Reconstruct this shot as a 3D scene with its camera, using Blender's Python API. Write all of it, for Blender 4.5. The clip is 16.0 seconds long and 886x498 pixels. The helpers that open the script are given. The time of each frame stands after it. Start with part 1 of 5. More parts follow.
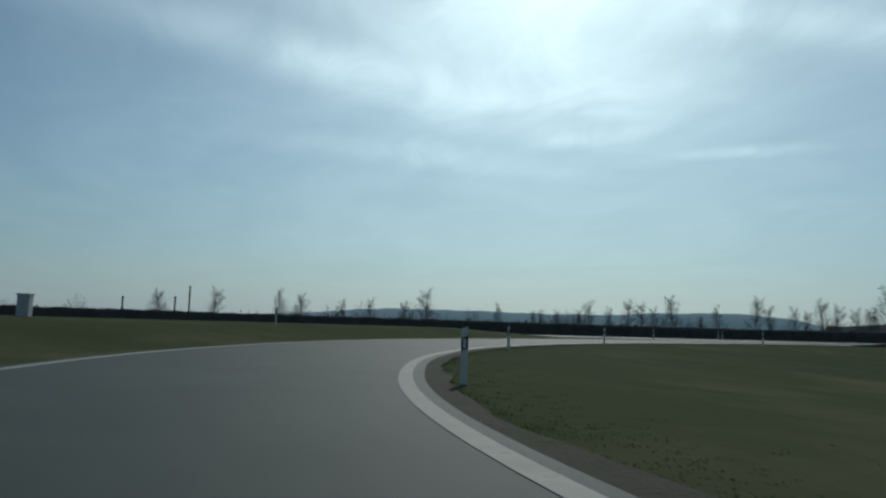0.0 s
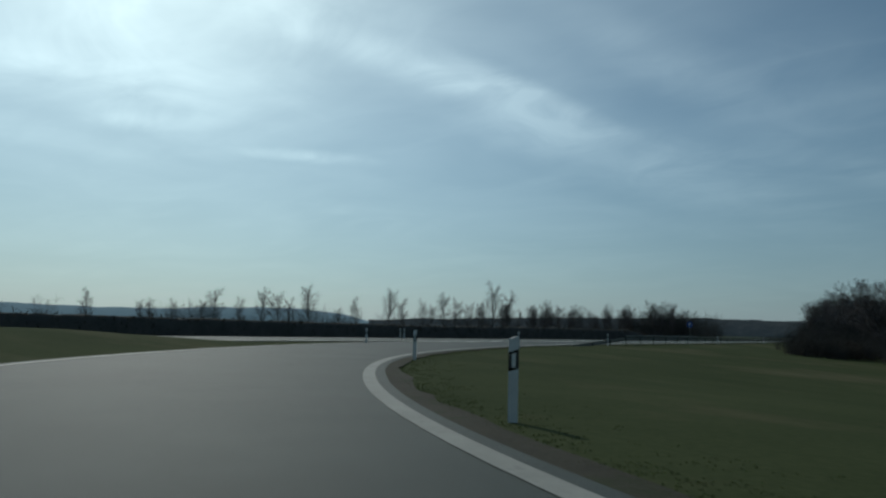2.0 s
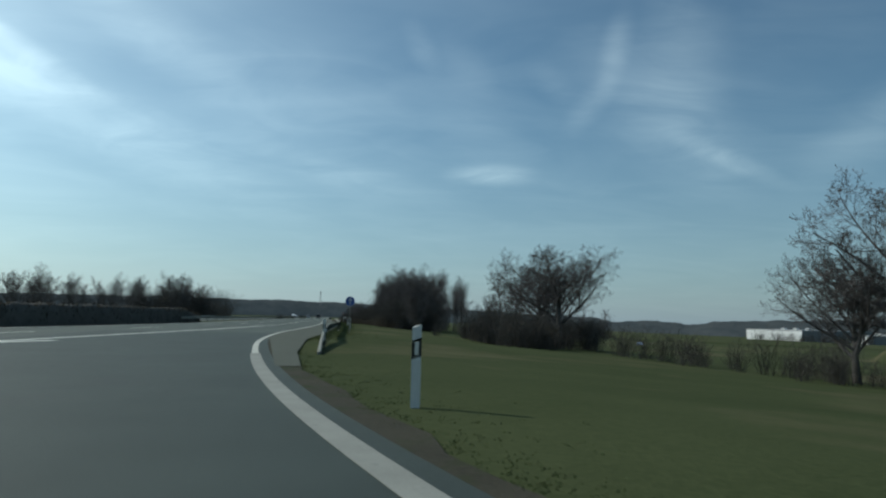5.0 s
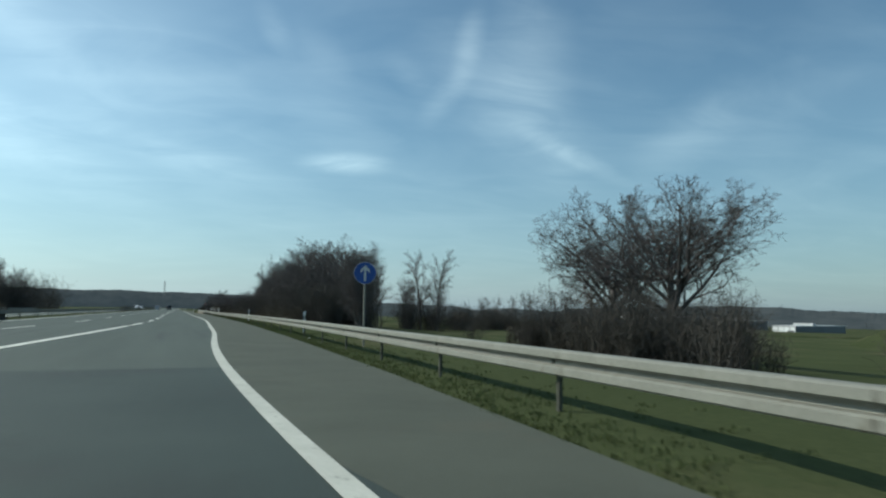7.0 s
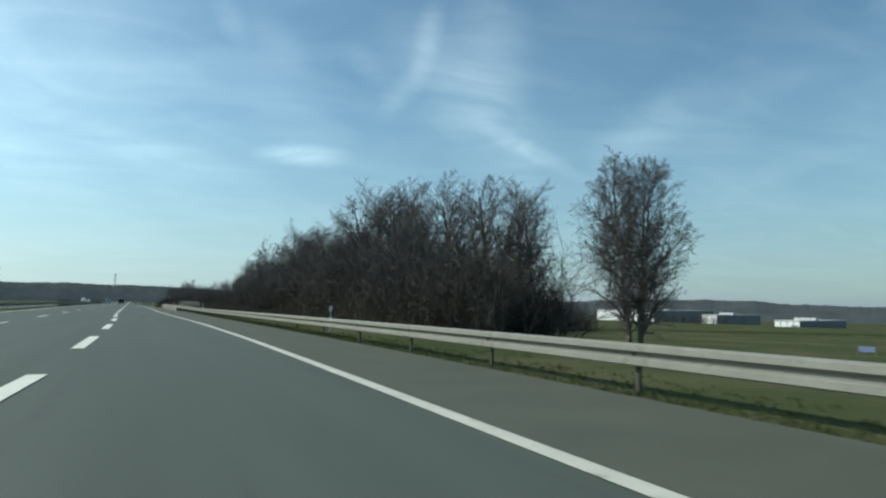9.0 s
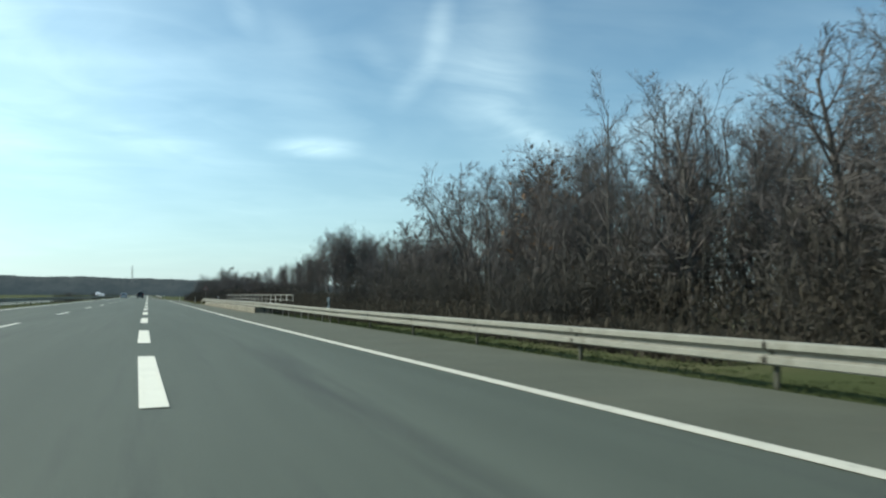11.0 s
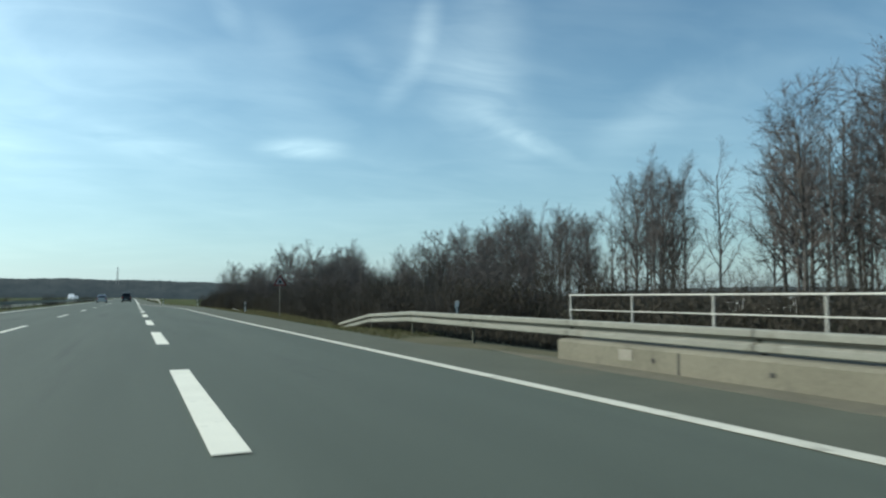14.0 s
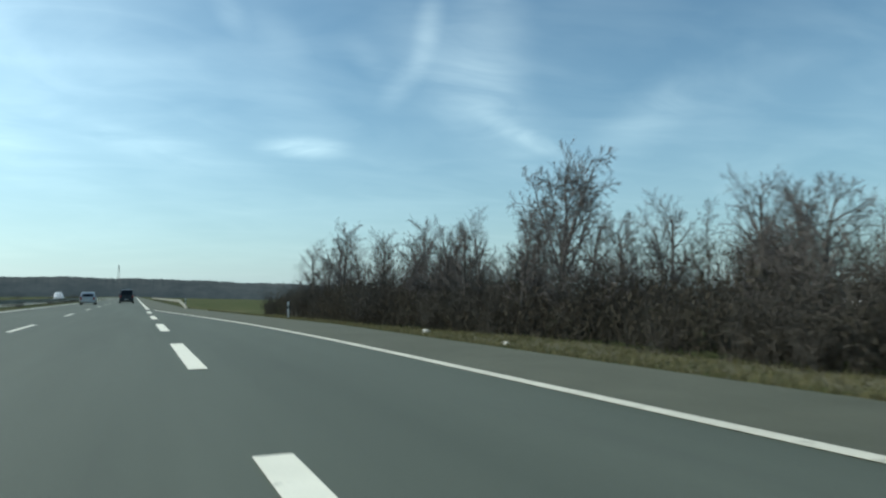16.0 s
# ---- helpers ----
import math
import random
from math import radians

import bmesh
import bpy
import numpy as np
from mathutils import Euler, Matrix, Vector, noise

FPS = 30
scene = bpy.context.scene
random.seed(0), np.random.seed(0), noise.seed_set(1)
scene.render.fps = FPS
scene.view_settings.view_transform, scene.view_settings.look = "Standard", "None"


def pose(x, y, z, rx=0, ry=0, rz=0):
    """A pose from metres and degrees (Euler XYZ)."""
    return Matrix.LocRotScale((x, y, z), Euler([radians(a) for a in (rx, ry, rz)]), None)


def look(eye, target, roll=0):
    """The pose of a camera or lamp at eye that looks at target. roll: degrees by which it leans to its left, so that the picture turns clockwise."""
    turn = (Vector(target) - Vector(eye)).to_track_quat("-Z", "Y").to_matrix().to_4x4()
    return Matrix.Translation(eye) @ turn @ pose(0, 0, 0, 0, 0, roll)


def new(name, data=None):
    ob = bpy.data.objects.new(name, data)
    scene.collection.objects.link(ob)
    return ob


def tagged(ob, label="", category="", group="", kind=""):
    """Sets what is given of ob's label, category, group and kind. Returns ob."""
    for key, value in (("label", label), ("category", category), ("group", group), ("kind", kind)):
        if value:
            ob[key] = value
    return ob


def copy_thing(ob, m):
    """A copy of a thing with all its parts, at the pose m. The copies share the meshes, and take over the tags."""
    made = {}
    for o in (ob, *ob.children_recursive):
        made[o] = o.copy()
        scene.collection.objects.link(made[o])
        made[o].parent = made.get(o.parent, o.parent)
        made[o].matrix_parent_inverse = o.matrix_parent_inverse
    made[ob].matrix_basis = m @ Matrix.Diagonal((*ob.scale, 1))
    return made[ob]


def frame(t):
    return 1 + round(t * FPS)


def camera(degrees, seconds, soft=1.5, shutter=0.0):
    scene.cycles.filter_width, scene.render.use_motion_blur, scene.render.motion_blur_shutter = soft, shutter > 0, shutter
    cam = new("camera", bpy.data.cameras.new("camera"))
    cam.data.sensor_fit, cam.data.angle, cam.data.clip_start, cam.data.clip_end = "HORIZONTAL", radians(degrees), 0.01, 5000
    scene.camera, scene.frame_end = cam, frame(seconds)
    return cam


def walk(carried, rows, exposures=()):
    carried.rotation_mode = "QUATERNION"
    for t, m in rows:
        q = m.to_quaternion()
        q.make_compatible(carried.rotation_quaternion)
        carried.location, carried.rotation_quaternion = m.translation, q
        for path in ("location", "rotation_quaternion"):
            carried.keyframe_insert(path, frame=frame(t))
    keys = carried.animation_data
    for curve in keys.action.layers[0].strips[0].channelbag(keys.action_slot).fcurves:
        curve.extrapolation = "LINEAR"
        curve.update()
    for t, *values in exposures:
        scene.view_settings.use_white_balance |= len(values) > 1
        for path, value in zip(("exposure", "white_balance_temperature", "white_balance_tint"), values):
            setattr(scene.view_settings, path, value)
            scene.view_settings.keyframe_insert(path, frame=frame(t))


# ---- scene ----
cam = camera(64.1, 16.0, soft=2.3, shutter=0.09)
walk(cam, [
    (0.0, pose(49.95, -167.87, 1.05, 95.90, -1.69, 67.39)),
    (0.5, pose(43.91, -167.61, 1.05, 96.13, -1.62, 58.92)),
    (1.0, pose(37.92, -166.38, 1.05, 96.24, -1.61, 49.83)),
    (1.5, pose(32.13, -164.22, 1.05, 96.34, -1.76, 41.25)),
    (2.0, pose(26.73, -161.21, 1.05, 96.39, -1.53, 32.71)),
    (2.5, pose(21.84, -157.50, 1.05, 96.36, -1.91, 25.30)),
    (3.0, pose(17.53, -153.20, 1.05, 96.41, -2.06, 17.43)),
    (3.5, pose(13.85, -148.38, 1.05, 96.40, -2.09, 10.11)),
    (4.0, pose(10.78, -143.10, 1.05, 96.16, -1.54, 3.04)),
    (4.5, pose(8.29, -137.41, 1.05, 95.90, -1.57, -3.05)),
    (5.0, pose(6.31, -131.28, 1.05, 95.68, -1.37, -8.62)),
    (5.5, pose(4.78, -124.69, 1.05, 95.50, -1.19, -13.03)),
    (6.0, pose(3.63, -117.57, 1.05, 95.34, -1.03, -16.39)),
    (6.5, pose(2.77, -109.89, 1.05, 95.20, -0.88, -18.78)),
    (7.0, pose(2.12, -101.61, 1.05, 95.02, -0.74, -20.37)),
    (7.5, pose(1.62, -92.66, 1.05, 94.77, -1.11, -21.25)),
    (8.0, pose(1.28, -83.02, 1.05, 94.74, -1.36, -22.78)),
    (8.5, pose(1.12, -72.70, 1.05, 94.62, -0.87, -23.66)),
    (9.0, pose(1.04, -61.84, 1.05, 94.55, -0.73, -23.78)),
    (9.5, pose(0.95, -50.68, 1.05, 94.36, -0.60, -23.49)),
    (10.0, pose(0.76, -39.38, 1.05, 94.18, -0.46, -22.94)),
    (10.5, pose(0.45, -28.07, 1.05, 93.99, -0.33, -22.51)),
    (11.0, pose(0.09, -16.78, 1.05, 93.79, -0.19, -22.62)),
    (11.5, pose(-0.18, -5.46, 1.05, 93.80, -0.05, -23.92)),
    (12.0, pose(-0.31, 6.01, 1.05, 93.90, -0.37, -24.38)),
    (12.5, pose(-0.41, 17.75, 1.05, 93.96, -0.36, -24.17)),
    (13.0, pose(-0.48, 29.86, 1.05, 93.91, -0.34, -24.10)),
    (13.5, pose(-0.54, 42.30, 1.05, 93.90, -0.09, -23.93)),
    (14.0, pose(-0.63, 55.02, 1.05, 93.86, 0.10, -23.58)),
    (14.5, pose(-0.73, 67.96, 1.05, 93.79, 0.13, -23.64)),
    (15.0, pose(-0.83, 81.17, 1.05, 93.79, 0.07, -23.49)),
    (15.5, pose(-0.92, 94.80, 1.05, 93.82, 0.00, -23.45)),
    (16.0, pose(-0.86, 109.20, 1.05, 93.80, 0.05, -23.47)),
], exposures=[(0.0, -0.98, 6250, 6), (1.0, -1.1, 6250, 6), (2.5, -0.93, 6250, 5), (3.5, -0.66, 6300, 5), (4.5, -0.36, 6350, 5), (7.0, 0.2, 6500, 4), (8.5, 0.27, 6500, 4), (11.0, 0.68, 6850, 3), (13.0, 0.53, 6650, 3), (16.0, 0.47, 6650, 3)])

# ---------------------------------------------------------------- light
SUN_LEFT, SUN_UP = 57.5, 34.5          # degrees left of the motorway's direction, and above the horizon
sun_dir = Vector((-math.sin(radians(SUN_LEFT)) * math.cos(radians(SUN_UP)),
                  math.cos(radians(SUN_LEFT)) * math.cos(radians(SUN_UP)), math.sin(radians(SUN_UP))))
lamp = new("sun", bpy.data.lights.new("sun", "SUN"))
lamp.data.energy, lamp.data.angle, lamp.data.color = 3.0, radians(0.8), (1.0, 0.95, 0.87)
lamp.matrix_world = look((0, 0, 60), Vector((0, 0, 60)) - sun_dir)


class Nodes:
    """A short way to write node trees."""

    def __init__(self, tree):
        self.tree = tree
        tree.nodes.clear()

    def add(self, kind, *links, **values):
        node = self.tree.nodes.new(kind)
        for key, value in values.items():
            if key.startswith("i_"):
                key = key[2:]
                node.inputs[int(key) if key.isdigit() else key.replace("_", " ")].default_value = value
            elif key == "op":
                node.operation = value
            elif key == "blend":
                node.data_type, node.blend_type = "RGBA", value
            elif key == "sky":
                node.sky_type = value
            elif key == "dims":
                node.noise_dimensions = value
            elif key == "stops":
                ramp = node.color_ramp
                while len(ramp.elements) > 1:
                    ramp.elements.remove(ramp.elements[-1])
                for n, (at, colour) in enumerate(value):
                    el = ramp.elements[0] if n == 0 else ramp.elements.new(at)
                    el.position, el.color = at, (*colour, 1)
        for socket, source in links:
            self.tree.links.new(source, node.inputs[socket])
        return node


world = bpy.data.worlds.new("sky")
scene.world = world
world.use_nodes = True
n = Nodes(world.node_tree)
sky = n.add("ShaderNodeTexSky", sky="NISHITA")
sky.sun_disc, sky.sun_elevation = False, radians(SUN_UP)
sky.sun_rotation = radians(-SUN_LEFT)
sky.air_density, sky.dust_density, sky.ozone_density = 1.0, 0.35, 2.6
co = n.add("ShaderNodeTexCoord")
sep = n.add("ShaderNodeSeparateXYZ", (0, co.outputs["Generated"]))
up = n.add("ShaderNodeMath", (0, sep.outputs[2]), op="MAXIMUM", i_1=0.0)
high = n.add("ShaderNodeMath", (0, up.outputs[0]), op="ADD", i_1=0.12)
px = n.add("ShaderNodeMath", (0, sep.outputs[0]), (1, high.outputs[0]), op="DIVIDE")
py = n.add("ShaderNodeMath", (0, sep.outputs[1]), (1, high.outputs[0]), op="DIVIDE")
flat = n.add("ShaderNodeCombineXYZ", (0, px.outputs[0]), (1, py.outputs[0]))
# long wind-drawn veils, and shorter curled wisps
veil_map = n.add("ShaderNodeMapping", (0, flat.outputs[0]), i_Rotation=(0, 0, radians(62)), i_Scale=(0.85, 1.25, 1))
veil = n.add("ShaderNodeTexNoise", (0, veil_map.outputs[0]), i_Scale=1.1, i_Detail=4.0, i_Roughness=0.5, i_Distortion=1.1)
veil_c = n.add("ShaderNodeValToRGB", (0, veil.outputs[0]), stops=[(0.40, (0, 0, 0)), (0.68, (1, 1, 1))])
wisp_map = n.add("ShaderNodeMapping", (0, flat.outputs[0]), i_Rotation=(0, 0, radians(-28)), i_Location=(3.1, 1.4, 0), i_Scale=(1.0, 1.6, 1))
wisp = n.add("ShaderNodeTexNoise", (0, wisp_map.outputs[0]), i_Scale=1.5, i_Detail=4.0, i_Roughness=0.52, i_Distortion=1.6)
wisp_c = n.add("ShaderNodeValToRGB", (0, wisp.outputs[0]), stops=[(0.48, (0, 0, 0)), (0.8, (1, 1, 1))])
cover = n.add("ShaderNodeMix", (6, veil_c.outputs[0]), (7, wisp_c.outputs[0]), blend="ADD", i_0=0.7)
dot = n.add("ShaderNodeVectorMath", (0, co.outputs["Generated"]), op="DOT_PRODUCT", i_1=tuple(sun_dir))
near = n.add("ShaderNodeMath", (0, dot.outputs["Value"]), op="MAXIMUM", i_1=0.0)
wide = n.add("ShaderNodeMath", (0, near.outputs[0]), op="POWER", i_1=9.0)
tight = n.add("ShaderNodeMath", (0, near.outputs[0]), op="POWER", i_1=70.0)
wide_v = n.add("ShaderNodeMath", (0, wide.outputs[0]), op="MULTIPLY", i_1=8.0)
veil_light = n.add("ShaderNodeMath", (0, wide_v.outputs[0]), op="ADD", i_1=2.7)
tight_w = n.add("ShaderNodeMath", (0, tight.outputs[0]), op="MULTIPLY", i_1=9.0)
glow = n.add("ShaderNodeMath", (0, near.outputs[0]), op="POWER", i_1=5.0)
wide_w = n.add("ShaderNodeMath", (0, glow.outputs[0]), op="MULTIPLY", i_1=6.0)
tight_v = n.add("ShaderNodeMath", (0, tight_w.outputs[0]), (1, wide_w.outputs[0]), op="ADD")
cloud = n.add("ShaderNodeCombineColor", (0, veil_light.outputs[0]), (1, veil_light.outputs[0]), (2, veil_light.outputs[0]))
tint = n.add("ShaderNodeMix", (6, cloud.outputs[0]), blend="MULTIPLY", i_0=1.0, i_7=(1.05, 1.0, 1.0, 1))
# single wisps and bands: (left, up, half length, half width, tilt, strength), in degrees
WISPS = ((3.4, 16.3, 12, 6, 20, 0.24), (1.4, 11.8, 11, 1.1, 12, 0.25), (-12.3, 11.7, 3.2, 0.8, 0, 0.8), (-22.2, 21.0, 3.2, 1.0, 103, 0.34), (-20.1, 16.9, 2.2, 1.0, 132, 0.3), (-17.9, 18.2, 2.7, 1.1, 45, 0.15), (-26.0, 16.1, 7.7, 3.6, 50, 0.4), (-30.6, 12.5, 4.5, 0.7, 28, 0.4), (-40.0, 13.8, 5, 2, -35, 0.3), (-11.8, 14.0, 5.5, 2.7, 40, 0.22), (-6.3, 21.5, 2.0, 1.0, 60, 0.22), (-9.9, 20.2, 2.8, 1.4, 40, 0.16), (-27.5, 20.8, 5.4, 2.7, 80, 0.3), (18.9, 14.3, 17, 2.5, 22, 0.5), (26.2, 19.1, 8, 0.8, 24, 0.4), (14.3, 20.3, 9, 2.0, 30, 0.32),
         (44.2, 13.3, 5, 0.5, 0, 0.45), (56.1, 14.8, 4.5, 0.7, -6, 0.35), (61.6, 19.4, 16, 5, 6, 0.55), (33.6, 20.3, 12, 1.4, 17, 0.45), (25.0, 15.8, 5.5, 2, 10, 0.3), (84, 21.0, 20.0, 2.0, 8, 0.5), (70, 13.5, 14, 1.2, 4, 0.3), (60, 27.0, 26.0, 5.0, 5, 0.5))
streaks = None
for az, el, long, short, tilt, power in WISPS:
    at = Vector((-math.sin(radians(az)) * math.cos(radians(el)), math.cos(radians(az)) * math.cos(radians(el)), math.sin(radians(el))))
    side = Vector((math.cos(radians(az)), math.sin(radians(az)), 0))
    rise = side.cross(at)
    along = (side * math.cos(radians(tilt)) - rise * math.sin(radians(tilt))) / math.sin(radians(long))
    over = (side * math.sin(radians(tilt)) + rise * math.cos(radians(tilt))) / math.sin(radians(short))
    du = n.add("ShaderNodeVectorMath", (0, co.outputs["Generated"]), op="DOT_PRODUCT", i_1=tuple(along))
    dv = n.add("ShaderNodeVectorMath", (0, co.outputs["Generated"]), op="DOT_PRODUCT", i_1=tuple(over))
    uv = n.add("ShaderNodeCombineXYZ", (0, du.outputs["Value"]), (1, dv.outputs["Value"]))
    far_off = n.add("ShaderNodeVectorMath", (0, uv.outputs[0]), op="LENGTH")
    soft_edge = n.add("ShaderNodeMapRange", (0, far_off.outputs["Value"]), i_1=1.5, i_2=0.0, i_3=0.0, i_4=power)
    soft_edge.interpolation_type = "SMOOTHSTEP"
    ahead_ = n.add("ShaderNodeVectorMath", (0, co.outputs["Generated"]), op="DOT_PRODUCT", i_1=tuple(at))
    front = n.add("ShaderNodeMath", (0, ahead_.outputs["Value"]), op="GREATER_THAN", i_1=0.0)
    one = n.add("ShaderNodeMath", (0, soft_edge.outputs[0]), (1, front.outputs[0]), op="MULTIPLY")
    streaks = one if streaks is None else n.add("ShaderNodeMath", (0, streaks.outputs[0]), (1, one.outputs[0]), op="ADD")
grainy = n.add("ShaderNodeTexNoise", (0, veil_map.outputs[0]), i_Scale=2.4, i_Detail=4.5, i_Roughness=0.55, i_Distortion=1.5)
grain = n.add("ShaderNodeMapRange", (0, grainy.outputs[0]), i_1=0.3, i_2=0.7, i_3=0.45, i_4=1.35)
torn = n.add("ShaderNodeMath", (0, streaks.outputs[0]), (1, grain.outputs[0]), op="MULTIPLY")
spread = n.add("ShaderNodeMath", (0, cover.outputs[2]), op="MULTIPLY", i_1=0.17)
fac = n.add("ShaderNodeMath", (0, spread.outputs[0]), (1, torn.outputs[0]), op="ADD")
fac.use_clamp = True
mix = n.add("ShaderNodeMix", (0, fac.outputs[0]), (6, sky.outputs[0]), (7, tint.outputs[2]), blend="ADD")
halo = n.add("ShaderNodeCombineColor", (0, tight_v.outputs[0]), (1, tight_v.outputs[0]), (2, tight_v.outputs[0]))
low = n.add("ShaderNodeMapRange", (0, up.outputs[0]), i_1=0.0, i_2=0.30, i_3=1.0, i_4=0.0)
low2 = n.add("ShaderNodeMath", (0, low.outputs[0]), op="POWER", i_1=1.6)
low3 = n.add("ShaderNodeMath", (0, low2.outputs[0]), op="MULTIPLY", i_1=0.74)
toward = n.add("ShaderNodeMapRange", (0, dot.outputs["Value"]), i_1=-0.3, i_2=0.9)
haze = n.add("ShaderNodeMix", (0, toward.outputs[0]), blend="MIX", i_6=(1.95, 2.5, 3.75, 1), i_7=(4.7, 5.4, 7.5, 1))
hazed = n.add("ShaderNodeMix", (0, low3.outputs[0]), (6, mix.outputs[2]), (7, haze.outputs[2]), blend="MIX")
total = n.add("ShaderNodeMix", (6, hazed.outputs[2]), (7, halo.outputs[0]), blend="ADD", i_0=1.0)
cast = n.add("ShaderNodeMix", (6, total.outputs[2]), blend="MULTIPLY", i_0=1.0, i_7=(0.845, 0.998, 0.945, 1))
bg = n.add("ShaderNodeBackground", (0, cast.outputs[2]), i_Strength=0.10)
n.add("ShaderNodeOutputWorld", (0, bg.outputs[0]))

# ---------------------------------------------------------------- materials


def surface(name, low, high, scale=4.0, rough=0.8, metal=0.0, bump=0.0, fine=60.0, detail=5.0, spots=None, island=0.0, spec=0.5, stretch=(1, 1, 1), thin=0.0):
    """Two colours mixed by noise at two scales, with bump; spots: (colour, scale, from) for stains; island: how far loose pieces differ."""
    m = bpy.data.materials.new(name)
    m.use_nodes = True
    k = Nodes(m.node_tree)
    at = k.add("ShaderNodeTexCoord")
    mp = k.add("ShaderNodeMapping", (0, at.outputs["Object"]), i_Scale=stretch)
    big = k.add("ShaderNodeTexNoise", (0, mp.outputs[0]), i_Scale=scale, i_Detail=detail, i_Roughness=0.6)
    tiny = k.add("ShaderNodeTexNoise", (0, at.outputs["Object"]), i_Scale=fine, i_Detail=3.0, i_Roughness=0.7)
    both = k.add("ShaderNodeMix", (2, big.outputs[0]), (3, tiny.outputs[0]), i_0=0.45)
    col = k.add("ShaderNodeValToRGB", (0, both.outputs[0]), stops=[(0.33, low), (0.67, high)])
    out = col.outputs[0]
    if spots:
        sp = k.add("ShaderNodeTexNoise", (0, mp.outputs[0]), i_Scale=spots[1], i_Detail=6.0, i_Roughness=0.65)
        sr = k.add("ShaderNodeValToRGB", (0, sp.outputs[0]), stops=[(spots[2], (0, 0, 0)), (min(spots[2] + 0.14, 1), (1, 1, 1))])
        mx = k.add("ShaderNodeMix", (0, sr.outputs[0]), (6, out), blend="MIX", i_7=(*spots[0], 1))
        out = mx.outputs[2]
    if island:
        geo = k.add("ShaderNodeNewGeometry")
        val = k.add("ShaderNodeMapRange", (0, geo.outputs["Random Per Island"]), i_3=1 - island, i_4=1 + island)
        hs = k.add("ShaderNodeHueSaturation", (4, out), (2, val.outputs[0]))
        out = hs.outputs[0]
    b = k.add("ShaderNodeBsdfPrincipled", ("Base Color", out), i_Roughness=rough, i_Metallic=metal)
    b.inputs["Specular IOR Level"].default_value = spec
    if bump:
        bp = k.add("ShaderNodeBump", ("Height", tiny.outputs[0]), i_Strength=bump, i_Distance=0.02)
        k.tree.links.new(bp.outputs[0], b.inputs["Normal"])
    last = b
    if thin:        # light shines through leaves and blades
        tl = k.add("ShaderNodeBsdfTranslucent", (0, out))
        last = k.add("ShaderNodeMixShader", (1, b.outputs[0]), (2, tl.outputs[0]), i_0=thin)
    k.add("ShaderNodeOutputMaterial", (0, last.outputs[0]))
    return m


ASPHALT = surface("asphalt", (0.032, 0.043, 0.037), (0.055, 0.071, 0.062), 0.35, 0.72, bump=0.35, fine=70, spots=((0.039, 0.047, 0.042), 0.22, 0.56), spec=0.26)
LANES = surface("lane_asphalt", (0.056, 0.069, 0.057), (0.092, 0.109, 0.091), 0.8, 0.75, bump=0.3, fine=80, spots=((0.056, 0.065, 0.058), 0.9, 0.57), spec=0.25, stretch=(0.8, 0.04, 1.0))
SHOULDER = surface("worn_asphalt", (0.068, 0.075, 0.058), (0.104, 0.112, 0.088), 0.6, 0.85, bump=0.35, fine=60, spots=((0.098, 0.097, 0.074), 0.5, 0.58), spec=0.2)
PAINT = surface("road_paint", (0.62, 0.615, 0.53), (0.76, 0.75, 0.65), 1.5, 0.6, bump=0.25, fine=45, spots=((0.34, 0.34, 0.29), 6.0, 0.6))
GREY_PAINT = surface("worn_road_paint", (0.23, 0.23, 0.2), (0.34, 0.34, 0.3), 1.5, 0.7, bump=0.2, fine=45, spots=((0.15, 0.15, 0.135), 3.0, 0.6), spec=0.2)
EDGE_PAINT = surface("edge_line_paint", (0.44, 0.44, 0.38), (0.6, 0.595, 0.52), 1.5, 0.7, bump=0.25, fine=45, spots=((0.24, 0.24, 0.205), 5.0, 0.58), spec=0.3)
GRASS = surface("grass_sod", (0.043, 0.056, 0.024), (0.075, 0.088, 0.041), 0.14, 1.0, bump=0.8, fine=9, spots=((0.105, 0.1, 0.056), 0.075, 0.51), spec=0.02)
EARTH = surface("bare_earth", (0.036, 0.034, 0.024), (0.066, 0.060, 0.042), 0.8, 0.9, bump=0.8, fine=14, spots=((0.034, 0.045, 0.017), 1.2, 0.52), spec=0.1)
DRY_SOD = surface("dry_verge_sod", (0.072, 0.072, 0.048), (0.125, 0.118, 0.082), 0.5, 0.95, bump=0.8, fine=12, spots=((0.056, 0.062, 0.032), 0.7, 0.54), spec=0.05)
BLADES = surface("grass_blades", (0.046, 0.064, 0.024), (0.088, 0.108, 0.044), 0.3, 0.8, island=0.3, spec=0.15, thin=0.35)
STRAW = surface("dry_grass", (0.095, 0.095, 0.046), (0.165, 0.152, 0.083), 0.5, 0.85, island=0.3, spec=0.1, thin=0.35)
BARK = surface("bark", (0.07, 0.065, 0.06), (0.15, 0.14, 0.128), 2.0, 0.9, bump=0.5, fine=25, spec=0.2)
TWIGS = surface("twigs", (0.078, 0.070, 0.068), (0.165, 0.152, 0.147), 1.2, 0.9, island=0.25, spec=0.08)
SCRUB = surface("scrub_twigs", (0.057, 0.053, 0.047), (0.101, 0.095, 0.085), 0.8, 0.95, island=0.2, spec=0.03)
BROWN_LEAF = surface("dead_oak_leaves", (0.10, 0.06, 0.034), (0.2, 0.125, 0.07), 1.5, 0.75, island=0.3, spec=0.2)
BRAMBLE = surface("dead_brambles", (0.045, 0.041, 0.033), (0.080, 0.073, 0.059), 0.5, 0.95, island=0.22, spec=0.03, thin=0.3)
